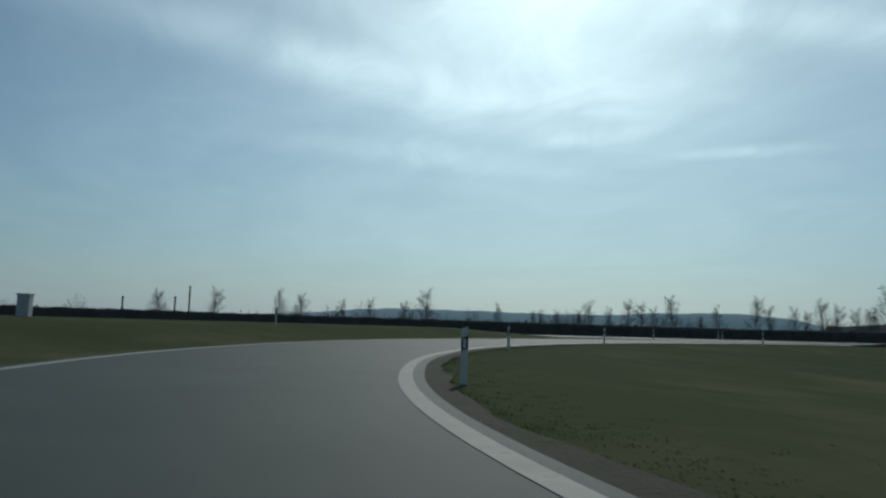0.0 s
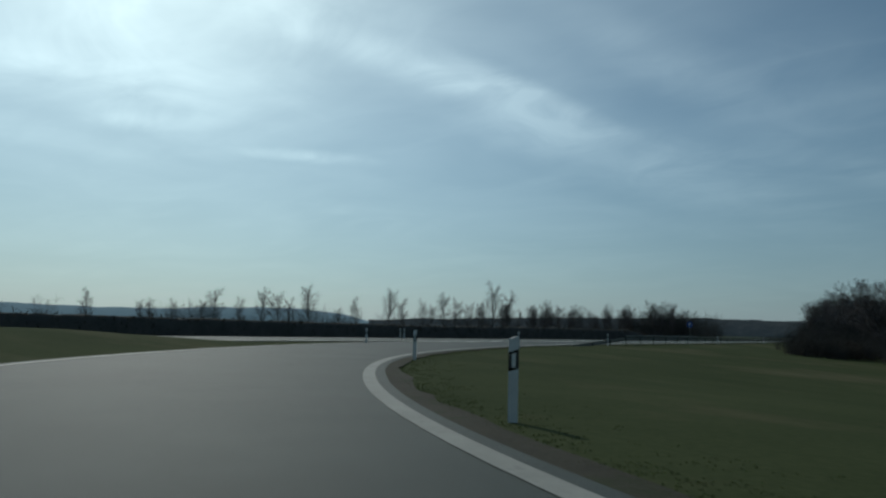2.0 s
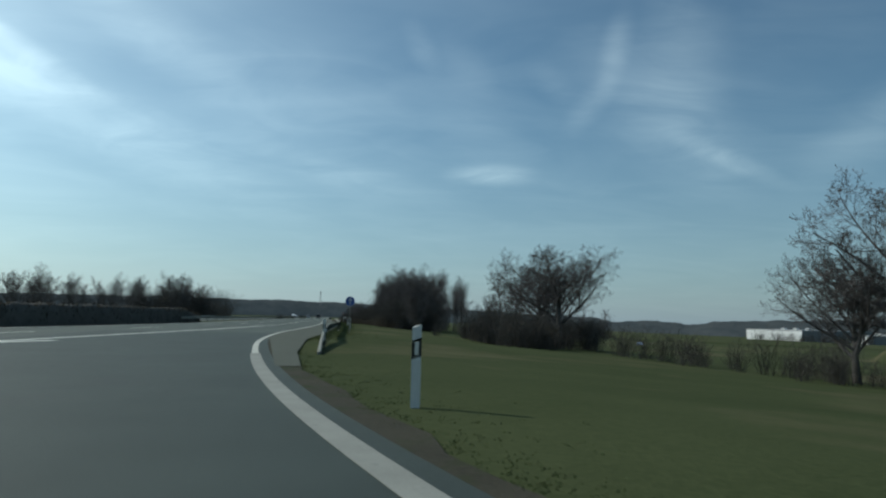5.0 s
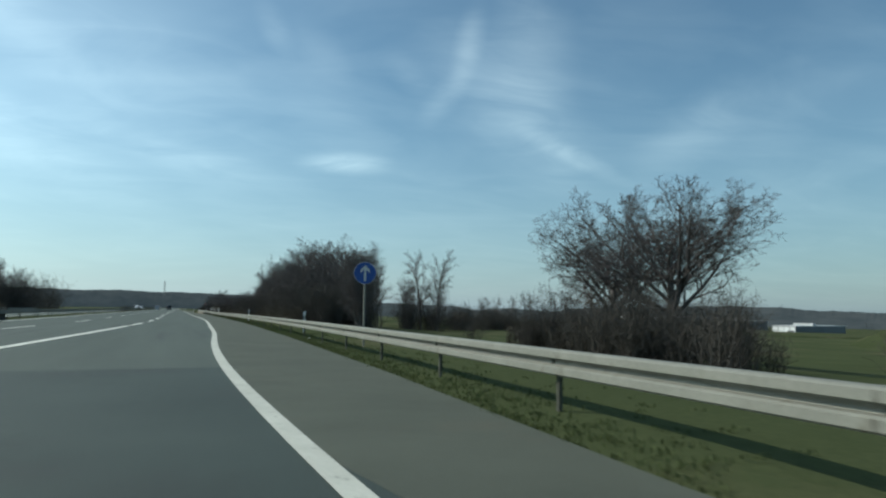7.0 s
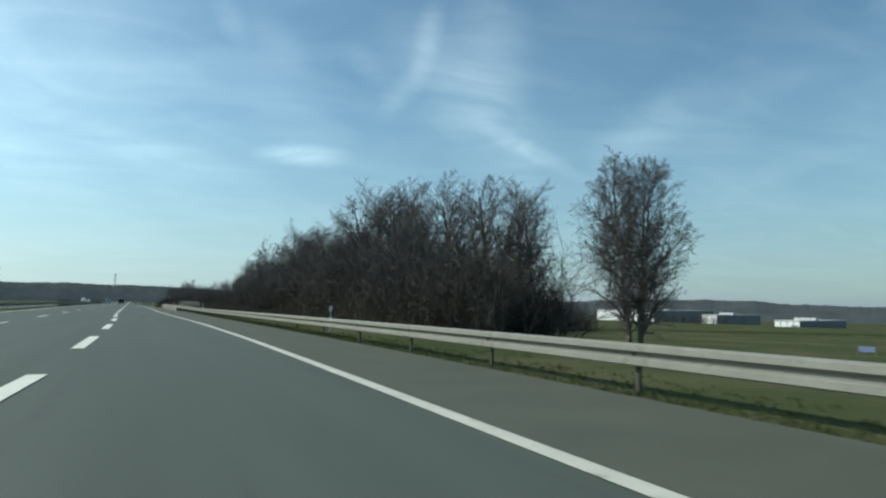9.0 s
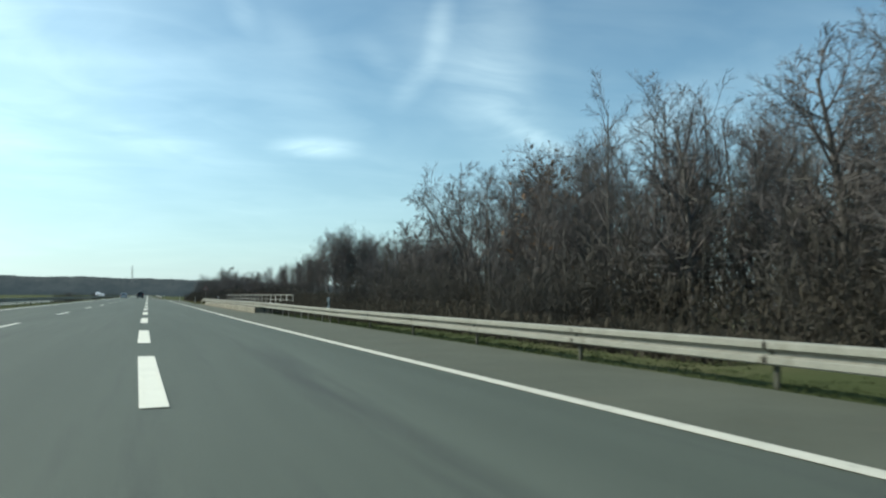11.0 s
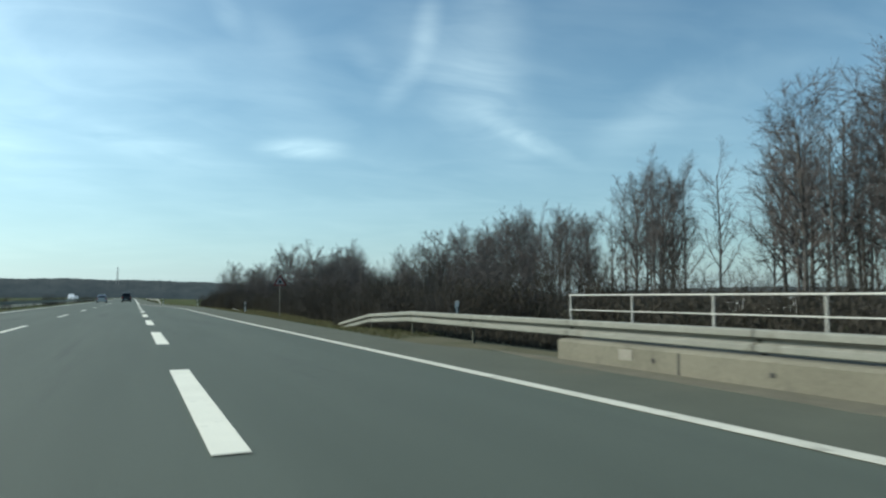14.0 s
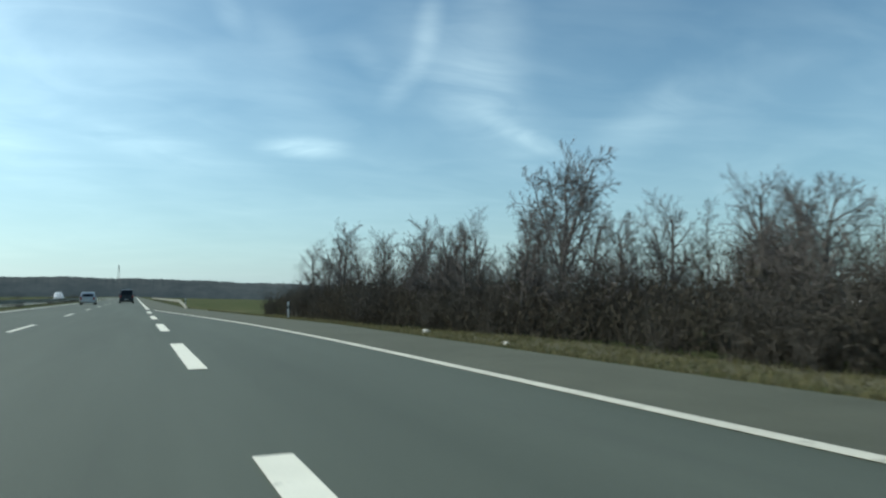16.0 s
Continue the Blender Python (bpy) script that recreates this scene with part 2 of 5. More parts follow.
CONCRETE = surface("concrete", (0.118, 0.112, 0.083), (0.2, 0.188, 0.143), 0.9, 0.9, bump=0.5, fine=24, spots=((0.08, 0.077, 0.058), 1.3, 0.54))
PATCH = surface("mortar_patch", (0.19, 0.18, 0.145), (0.26, 0.247, 0.205), 3.0, 0.85, bump=0.3, fine=30)
STEEL = surface("galvanised_steel", (0.175, 0.178, 0.152), (0.26, 0.262, 0.226), 1.3, 0.7, 0.1, fine=30, spots=((0.145, 0.138, 0.11), 2.5, 0.56), spec=0.3)
POST_STEEL = surface("weathered_post_steel", (0.038, 0.042, 0.03), (0.08, 0.082, 0.062), 5, 0.7, 0.2, fine=40)
PALE_POST = surface("pale_post_steel", (0.16, 0.155, 0.13), (0.26, 0.25, 0.21), 5, 0.7, 0.2, fine=40)
RAIL_PAINT = surface("pale_railing_paint", (0.37, 0.37, 0.34), (0.5, 0.5, 0.46), 3, 0.6, 0.1, fine=40)
WHITE = surface("white_plastic", (0.6, 0.59, 0.55), (0.74, 0.73, 0.69), 4, 0.5, fine=50, thin=0.12)
BLACK = surface("black_plastic", (0.012, 0.012, 0.012), (0.025, 0.025, 0.025), 6, 0.5)
REFLECTOR = surface("reflector", (0.6, 0.6, 0.58), (0.75, 0.75, 0.72), 20, 0.2, 0.3)
SIGN_BLUE = surface("sign_blue", (0.012, 0.06, 0.26), (0.018, 0.085, 0.33), 3, 0.4)
PALE_BLUE = surface("faded_blue", (0.18, 0.25, 0.42), (0.27, 0.34, 0.5), 3, 0.6)
# warning sign stands against the sun: its shade is put into both colours
SIGN_RED = surface("faded_sign_red", (0.13, 0.022, 0.02), (0.19, 0.032, 0.028), 3, 0.5)
SIGN_FACE = surface("dull_sign_face", (0.2, 0.195, 0.185), (0.3, 0.29, 0.275), 3, 0.5)
SIGN_GREY = surface("bare_aluminium", (0.3, 0.3, 0.3), (0.42, 0.42, 0.42), 3, 0.45, 0.7)
WALL_WHITE = surface("white_cladding", (0.68, 0.69, 0.68), (0.8, 0.81, 0.8), 0.2, 0.6, fine=2)
WALL_GREY = surface("grey_cladding", (0.125, 0.132, 0.135), (0.18, 0.187, 0.19), 0.2, 0.6, fine=2)
ROOF_GREY = surface("pale_roof_sheet", (0.4, 0.41, 0.41), (0.55, 0.56, 0.55), 0.1, 0.5, fine=2)
SILT = surface("pale_road_silt", (0.11, 0.104, 0.08), (0.165, 0.155, 0.12), 1.6, 0.95, bump=0.6, fine=30, spots=((0.12, 0.115, 0.092), 1.1, 0.52), spec=0.1)
DARK_GLASS = surface("dark_glass", (0.015, 0.018, 0.02), (0.03, 0.034, 0.038), 2, 0.08)
SILVER = surface("silver_car_paint", (0.42, 0.43, 0.45), (0.5, 0.51, 0.53), 1, 0.3, 0.6)
NAVY = surface("dark_car_paint", (0.014, 0.017, 0.024), (0.024, 0.028, 0.036), 1, 0.28, 0.3)
CAR_WHITE = surface("white_car_paint", (0.68, 0.69, 0.7), (0.76, 0.77, 0.78), 1, 0.3)
RUBBER = surface("rubber", (0.012, 0.012, 0.012), (0.03, 0.03, 0.03), 10, 0.85)
RIM = surface("alloy", (0.3, 0.3, 0.31), (0.42, 0.42, 0.43), 8, 0.35, 0.8)
LAMP_RED = surface("red_lamp_glass", (0.25, 0.012, 0.012), (0.34, 0.02, 0.02), 5, 0.2)
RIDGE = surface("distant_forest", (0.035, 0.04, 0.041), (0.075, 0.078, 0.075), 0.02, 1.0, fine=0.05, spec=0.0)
# pale blue base colour stands in for the haze over the hills
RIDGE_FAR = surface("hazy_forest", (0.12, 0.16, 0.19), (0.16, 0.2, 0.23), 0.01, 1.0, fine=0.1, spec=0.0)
for far_wood, painted_haze in ((RIDGE, (0.014, 0.022, 0.028, 1)), (RIDGE_FAR, (0.105, 0.165, 0.19, 1))):     # haze of the air painted on: the woods' own surface emits it
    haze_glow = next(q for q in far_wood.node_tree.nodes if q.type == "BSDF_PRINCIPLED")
    haze_glow.inputs["Emission Color"].default_value, haze_glow.inputs["Emission Strength"].default_value = painted_haze, 1.0
MAST_RED = surface("mast_steel", (0.2, 0.2, 0.21), (0.3, 0.29, 0.29), 1, 0.6, 0.3)

# ---------------------------------------------------------------- mesh helpers


def quads(name, V, Q, material, parent=None, label="", kind="", category=""):
    """A big mesh of quads from two arrays."""
    me = bpy.data.meshes.new(name)
    V, Q = np.asarray(V, np.float32), np.asarray(Q, np.int32)
    me.vertices.add(len(V))
    me.vertices.foreach_set("co", V.ravel())
    me.loops.add(Q.size)
    me.loops.foreach_set("vertex_index", Q.ravel())
    me.polygons.add(len(Q))
    me.polygons.foreach_set("loop_start", np.arange(0, Q.size, 4, dtype=np.int32))
    me.polygons.foreach_set("loop_total", np.full(len(Q), 4, np.int32))
    me.polygons.foreach_set("use_smooth", np.full(len(Q), material in (BARK, TWIGS, SCRUB, GRASS, RIDGE, RIDGE_FAR)))
    me.update(calc_edges=True)
    me.materials.append(material)
    ob = new(name, me)
    ob.parent = parent
    return tagged(ob, label, category, "", kind)


def part(name, bm, material, parent, label="", bevel=0.0):
    if bevel:
        bmesh.ops.bevel(bm, geom=list(bm.edges), offset=bevel, segments=1, affect="EDGES", clamp_overlap=True)
    me = bpy.data.meshes.new(name)
    bm.to_mesh(me)
    bm.free()
    me.materials.append(material)
    ob = new(name, me)
    ob.parent = parent
    return tagged(ob, label)


def box(*specs):
    """One bmesh of boxes (cx, cy, cz, sx, sy, sz)."""
    bm = bmesh.new()
    for cx, cy, cz, sx, sy, sz in specs:
        bmesh.ops.create_cube(bm, size=1, matrix=Matrix.Translation((cx, cy, cz)) @ Matrix.Diagonal((sx, sy, sz, 1)))
    return bm


def rod(p, q, r, sides=8, r2=None):
    bm = bmesh.new()
    p, q = Vector(p), Vector(q)
    d = q - p
    m = Matrix.Translation((p + q) / 2) @ d.to_track_quat("Z", "Y").to_matrix().to_4x4()
    bmesh.ops.create_cone(bm, cap_ends=True, segments=sides, radius1=r, radius2=r if r2 is None else r2, depth=d.length, matrix=m)
    return bm


def prism(outline, depth, axis="y"):
    """A flat outline in (x, z), pushed depth along y from 0."""
    bm = bmesh.new()
    a = [bm.verts.new((x, 0, z)) for x, z in outline]
    b = [bm.verts.new((x, depth, z)) for x, z in outline]
    bm.faces.new(a)
    bm.faces.new(b[::-1])
    for i in range(len(a)):
        j = (i + 1) % len(a)
        bm.faces.new((a[j], a[i], b[i], b[j]))
    bmesh.ops.recalc_face_normals(bm, faces=bm.faces)
    return bm


def thing(name, label, category, group="", at=None):
    ob = new(name)
    ob.matrix_world = at or Matrix()
    return tagged(ob, label, category, group)


def ribbon(name, left, right, z, material, parent=None, kind="", label="", depth=0.05, category="", across=1):
    """A strip of road between two lines of (x, y), with closed edges."""
    left, right = np.asarray(left, float), np.asarray(right, float)
    m = len(left)
    cols = [np.c_[left, np.full(m, z - depth)]]
    for k in range(across + 1):
        cols.append(np.c_[left + (right - left) * (k / across), np.full(m, z)])
    cols.append(np.c_[right, np.full(m, z - depth)])
    V = np.concatenate(cols)
    Q = []
    for c in range(len(cols) - 1):
        i = np.arange(m - 1)
        Q.append(np.c_[c * m + i, (c + 1) * m + i, (c + 1) * m + i + 1, c * m + i + 1])
    return quads(name, V, np.concatenate(Q), material, parent, label, kind, category)


# ---------------------------------------------------------------- alignment of ramp and motorway
STEP = 1.0
BENDS = ((-70, 1.43), (0, 1.4275), (8, 1.4493), (16, 1.3784), (24, 1.2687), (40, 1.166), (48, 0.9817), (56, 0.7889), (64, 0.561), (72, 0.3708), (80, 0.2169), (90, 0.1231), (100, 0.1333))


def bend(s):
    return [k for at, k in BENDS if s >= at][-1]


def alignment():
    """Points and headings of the loop ramp, from 70 m behind the first place to the lane beside the motorway."""
    ahead = []
    x, y, h = 50.0, -167.9, 91.5
    for i in range(0, 106):
        ahead.append((x, y, h, i * STEP))
        half = h - bend(i * STEP) * STEP / 2
        x, y = x - math.sin(radians(half)) * STEP, y + math.cos(radians(half)) * STEP
        h -= bend(i * STEP) * STEP
    back = []
    x, y, h = 50.0, -167.9, 91.5
    for i in range(1, 71):
        half = h + 1.43 * STEP / 2
        x, y = x + math.sin(radians(half)) * STEP, y - math.cos(radians(half)) * STEP
        h += 1.43 * STEP
        back.append((x, y, h, -i * STEP))
    return np.array(back[::-1] + ahead)


RAMP = alignment()
RIGHT_OF = np.c_[np.cos(np.radians(RAMP[:, 2])), np.sin(np.radians(RAMP[:, 2]))]


def ramp_line(table):
    off = np.interp(RAMP[:, 3], [a for a, _ in table], [b for _, b in table])
    return RAMP[:, :2] + RIGHT_OF * off[:, None]


INNER = ((0, 2.35), (8, 2.5), (16, 2.72), (24, 2.6), (32, 2.38), (40, 2.2), (48, 1.86), (56, 1.65), (64, 1.63), (72, 1.46), (85, 1.32), (96, 1.14), (105, 1.14))
OUTER = ((0, -4.35), (14, -4.4), (25, -4.8), (38, -5.6), (50, -6.0), (60, -6.6), (72, -7.4))


def main_curve(y):
    """How far the motorway swings off its straight line, towards the place it comes from."""
    y = np.asarray(y, float)
    near_part = -np.square(np.clip(-30 - y, 0, 55)) / 1100
    return near_part - np.clip(-85 - y, 0, None) * 0.1


def lane_left(y):
    return np.interp(y, [-85, -81, -70, -60, -50, -40, -30, -15, 0, 10], [-2.4, -2.0, -1.25, -0.65, -0.1, 0.1, 0.25, 0.25, 0.05, 0]) + np.where(np.asarray(y) < -85, main_curve(y) + 2.75, 0)


def lane_right(y):
    return np.interp(y, [-100, -88, -80, -70, -60, -50, -40, -25, -5, 15, 60, 86, 126, 138, 168, 180], [3.02, 2.9, 3.07, 3.6, 3.78, 4.05, 4.25, 4.3, 4.0, 3.76, 3.76, 3.56, 3.56, 3.05, 0.35, 0.0])


def edge_right(y):
    return np.interp(y, [-125, -117, -110, -98, -90, -75, -55, -45, 20, 65, 70, 82, 94, 110, 135, 175], [6.4, 5.7, 5.25, 5.05, 5.5, 6.05, 6.55, 6.7, 6.6, 6.3, 5.3, 5.5, 5.85, 5.95, 6.1, 3.2])


YS = np.concatenate([np.arange(-420, -120, 6), np.arange(-120, 190, 2), np.arange(190, 420, 10), np.arange(420, 1650, 60)]).astype(float)

# ---------------------------------------------------------------- ground
inner_edge = ramp_line([(s, o + 0.42) for s, o in INNER])
keep = RAMP[:, 3] < 92
tail_y = np.concatenate([np.arange(-94, 200, 1.0), np.arange(200, 3000, 25.0)])
BORDER = np.concatenate([inner_edge[keep], np.c_[edge_right(tail_y), tail_y]])
TANGENT = np.gradient(BORDER, axis=0)
TANGENT /= np.linalg.norm(TANGENT, axis=1)[:, None]


def beyond(P):
    """How far points lie to the right of the road's right-hand edge (negative: on it or to its left)."""
    out = np.empty(len(P))
    for i in range(0, len(P), 2000):
        q = P[i:i + 2000]
        d2 = ((q[:, None, :] - BORDER[None]) ** 2).sum(2)
        j = d2.argmin(1)
        side = (q[:, 0] - BORDER[j, 0]) * TANGENT[j, 1] - (q[:, 1] - BORDER[j, 1]) * TANGENT[j, 0]
        out[i:i + 2000] = np.sqrt(d2[np.arange(len(q)), j]) * np.sign(side)
    return out


OUTER_EDGE = ramp_line([(s, o - 0.4) for s, o in OUTER])


def smooth(a, b, v):
    t = np.clip((v - a) / (b - a), 0, 1)
    return t * t * (3 - 2 * t)


def height(P):
    P = np.asarray(P, float)
    d = beyond(P)
    z = np.interp(d, [0, 0.3, 3.5, 34, 520, 900], [-0.06, -0.02, -0.06, -2.2, -12.5, -14.0])
    z = np.where(d <= 0, -0.06, z)
    y = P[:, 1]
    # the cutting under the bridge
    gap = smooth(42, 47, y) * (1 - smooth(60, 66, y))
    z -= gap * smooth(2.0, 7.0, d) * 4.0
    # past the accelerating lane the verge stays level for longer
    level = smooth(72, 86, y) * (1 - smooth(300, 600, y)) * (1 - smooth(22, 90, d))
    z = z * (1 - level) + np.where(d > 0, np.interp(d, [0, 0.8, 2.0, 4.0], [-0.04, -0.14, -0.35, -0.42]) - 0.012 * np.clip(d - 4, 0, 600), z) * level
    # a low grass bank on the island between ramp and motorway
    d2 = ((P[:, None, :] - OUTER_EDGE[None]) ** 2).sum(2) if len(P) < 4000 else np.concatenate([((q[:, None, :] - OUTER_EDGE[None]) ** 2).sum(2) for q in np.array_split(P, 20)])
    j = d2.argmin(1)
    left = np.where(((P - OUTER_EDGE[j]) * RIGHT_OF[j]).sum(1) < 0, np.sqrt(d2[np.arange(len(P)), j]), 0)
    z += 0.72 * smooth(0.6, 6, left) * smooth(0.8, 6, P[:, 0] - lane_left(y) - 1.2) * (1 - smooth(-129, -118, y)) * (1 - smooth(70, 110, P[:, 0]))
    rough = np.array([noise.noise((px * 0.13, py * 0.13, 0.3)) for px, py in P]) * 0.09
    z += rough * smooth(1.0, 6.0, d)
    return z


def axis(lo, hi, step, far_lo, far_hi):
    a = list(np.arange(lo, hi + 0.1, step))
    g = step
    while a[-1] < far_hi:
        g *= 1.22
        a.append(a[-1] + g)
    g = step
    while a[0] > far_lo:
        g *= 1.22
        a.insert(0, a[0] - g)
    return np.array(a)


gx, gy = axis(-50, 62, 1.75, -4200, 4200), axis(-200, 180, 1.75, -2500, 4300)
GX, GY = np.meshgrid(gx, gy)
flat_xy = np.c_[GX.ravel(), GY.ravel()]
gz = height(flat_xy)
nx, ny = len(gx), len(gy)
i = (np.arange(ny - 1)[:, None] * nx + np.arange(nx - 1)[None]).ravel()
ground = quads("ground", np.c_[flat_xy, gz], np.c_[i, i + 1, i + 1 + nx, i + nx], GRASS, None, "mown spring grass sloping down from the road", "structure", "ground")
for p in ground.data.polygons:
    p.use_smooth = True

# ---------------------------------------------------------------- roads
mc = main_curve(YS)
road = ribbon("motorway", np.c_[mc - 9.7, YS], np.c_[np.where(YS < -98, lane_left(YS) + 0.9, np.minimum(lane_right(YS) + 0.2, edge_right(YS))), YS], -0.006, LANES, None, "structure", "grey asphalt motorway carriageway", across=4, category="road")
far_road = ribbon("opposite_carriageway", np.c_[mc - 24.0, YS], np.c_[mc - 12.9, YS], -0.006, LANES, None, "structure", "grey asphalt carriageway beyond the median", across=3, category="road")
sh = YS >= -116
ribbon("hard_shoulder", np.c_[np.minimum(np.where(YS[sh] < -96, np.interp(YS[sh], [-116, -96], [5.0, 3.1]), lane_right(YS[sh])) + 0.1, edge_right(YS[sh]) - 0.3), YS[sh]], np.c_[edge_right(YS[sh]), YS[sh]], 0.003, SHOULDER, None, "structure", "brownish worn asphalt shoulder beside the lane", category="road")
used = RAMP[:, 3] <= 105
ribbon("ramp_road", ramp_line([(s, o - 0.35) for s, o in OUTER])[used], inner_edge[used], 0.0, ASPHALT, None, "structure", "grey asphalt loop ramp", across=4, category="road")


ribbon("soil_edge", inner_edge[RAMP[:, 3] < 96] - RIGHT_OF[RAMP[:, 3] < 96] * 0.03, ramp_line([(s, o + 0.85) for s, o in INNER])[RAMP[:, 3] < 96] + RIGHT_OF[RAMP[:, 3] < 96] * np.array([[0.25 * noise.noise((s * 0.31, 2.0, 0.0)) + 0.12 * noise.noise((s * 1.1, 5.0, 0.0))] for s in RAMP[RAMP[:, 3] < 96, 3]]), -0.008, EARTH, None, "structure", "bare brown earth between asphalt and grass", category="ground")


def stripe(name, centre, width, z, parent, label="", paint=None):
    centre = np.asarray(centre, float)
    t = np.gradient(centre, axis=0)
    t /= np.linalg.norm(t, axis=1)[:, None]
    nrm = np.c_[t[:, 1], -t[:, 0]]
    return ribbon(name, centre - nrm * width / 2, centre + nrm * width / 2, z, paint or PAINT, parent, label=label, depth=0.004)


ramp_ob = bpy.data.objects["ramp_road"]
inner_line = ramp_line(INNER)[RAMP[:, 3] < 94]
ys_r = np.arange(-94.5, 168, 1.5)
join = np.concatenate([inner_line, np.c_[lane_right(ys_r), ys_r]])
for _ in range(12):
    join[1:-1] = (join[:-2] + 2 * join[1:-1] + join[2:]) / 4
cut = len(inner_line) - 12
stripe("edge_line", join[:cut + 1], 0.275, 0.008, ramp_ob, "broad greyish edge line", GREY_PAINT)
stripe("edge_line", join[cut:], 0.185, 0.008, ramp_ob, "white edge line", EDGE_PAINT)
outer_line = ramp_line(OUTER)[RAMP[:, 3] < 70]
stripe("edge_line", outer_line, 0.24, 0.006, ramp_ob, "thin greyish edge line", GREY_PAINT)
ys_l = np.arange(-112, -57.5, 1.5)
stripe("lane_line", np.c_[lane_left(ys_l), ys_l], 0.30, 0.006, road, "solid white lane line")
ys_m = np.arange(-400, -104, 6.0)
stripe("edge_line", np.c_[lane_left(ys_m) + 0.1, ys_m], 0.25, 0.004, road)
ys_m = np.concatenate([np.arange(170, 400, 6.0), np.arange(400, 1600, 60.0)])
stripe("edge_line", np.c_[np.zeros(len(ys_m)) + 0.1, ys_m], 0.25, 0.004, road)
stripe("edge_line", np.c_[main_curve(YS) - 8.9, YS], 0.2, 0.004, road, "thin white edge line")
stripe("edge_line", np.c_[main_curve(YS) - 13.6, YS], 0.2, 0.004, far_road)
stripe("edge_line", np.c_[main_curve(YS) - 23.2, YS], 0.2, 0.004, far_road)
for k in range(3):      # the painted nose between ramp and motorway
    y0 = -116 + 4.2 * k
    a = Vector((lane_left(y0) + 0.3, y0))
    b = Vector((lane_left(y0 + 3.0) + 1.6 - 0.3 * k, y0 + 3.0))
    stripe("hatch_line", [a, a.lerp(b, 0.5), b], 0.4, 0.005, road)


def dash_mesh(length, width):
    ob = ribbon("dash", [(-width / 2, 0), (-width / 2, length / 2), (-width / 2, length)], [(width / 2, 0), (width / 2, length / 2), (width / 2, length)], 0, PAINT, depth=0.003)
    me = ob.data
    bpy.data.objects.remove(ob)
    return me


def lay_dash(me, x, y, turn, parent, label):
    ob = new("dash", me)
    ob.parent = parent
    ob.matrix_world = pose(x, y, 0.006, 0, 0, turn)
    tagged(ob, label)


broad, thin = dash_mesh(6.0, 0.265), dash_mesh(6.0, 0.16)
for y in [-56.3, -44.3, -32.3, -20.3, -9.6] + [12.0 * k for k in range(0, 14)]:
    x0, x1 = float(lane_left(y)), float(lane_left(y + 6))
    lay_dash(broad, x0, y, -math.degrees(math.atan2(x1 - x0, 6)), road, "broad white dash")
for k in range(-14, 34):
    y = 18.0 * k + 7.4
    c0, c1 = float(main_curve(y)), float(main_curve(y + 6))
    lay_dash(thin, c0 - 4.25, y, -math.degrees(math.atan2(c1 - c0, 6)), road, "thin white dash")
    lay_dash(thin, c0 - 18.4, y, -math.degrees(math.atan2(c1 - c0, 6)), far_road, "thin white dash")

# ---------------------------------------------------------------- guard rails


def beam_mesh(length):
    """The folded steel plank, facing -x, its top at 0."""
    prof = [(0.045, 0.0), (-0.02, -0.006), (-0.04, -0.024), (-0.04, -0.092), (-0.02, -0.108), (0.045, -0.117), (0.055, -0.142), (0.045, -0.167), (-0.02, -0.176), (-0.04, -0.192), (-0.04, -0.262), (-0.02, -0.28), (0.045, -0.286)]
    bm = bmesh.new()
    rows_ = [[bm.verts.new((x, y, z)) for x, z in prof] for y in (0.0, length)]
    back = [[bm.verts.new((x + 0.006, y, z)) for x, z in prof] for y in (0.0, length)]
    for j in range(len(prof) - 1):
        bm.faces.new((rows_[0][j], rows_[0][j + 1], rows_[1][j + 1], rows_[1][j]))
        bm.faces.new((back[0][j + 1], back[0][j], back[1][j], back[1][j + 1]))
    for e in (0, -1):
        bm.faces.new((rows_[0][e], rows_[1][e], back[1][e], back[0][e]))
    bmesh.ops.recalc_face_normals(bm, faces=bm.faces)
    me = bpy.data.meshes.new("beam")
    bm.to_mesh(me)
    bm.free()
    me.materials.append(STEEL)
    return me


def post_mesh(steel, wide):
    """A rolled channel post with its spacer, from the ground to just under the top."""
    bm = box((0.10, 0, -0.47, 0.006, wide, 0.9), (0.122, wide / 2 - 0.003, -0.47, 0.04, 0.006, 0.9), (0.122, 3e-3 - wide / 2, -0.47, 0.04, 0.006, 0.9), (0.07, 0, -0.142, 0.07, 0.05, 0.10))
    me = bpy.data.meshes.new("post")
    bm.to_mesh(me)
    bm.free()
    me.materials.append(steel)
    return me


BEAM, POST, SLIM_POST = beam_mesh(4.06), post_mesh(POST_STEEL, 0.06), post_mesh(PALE_POST, 0.04)


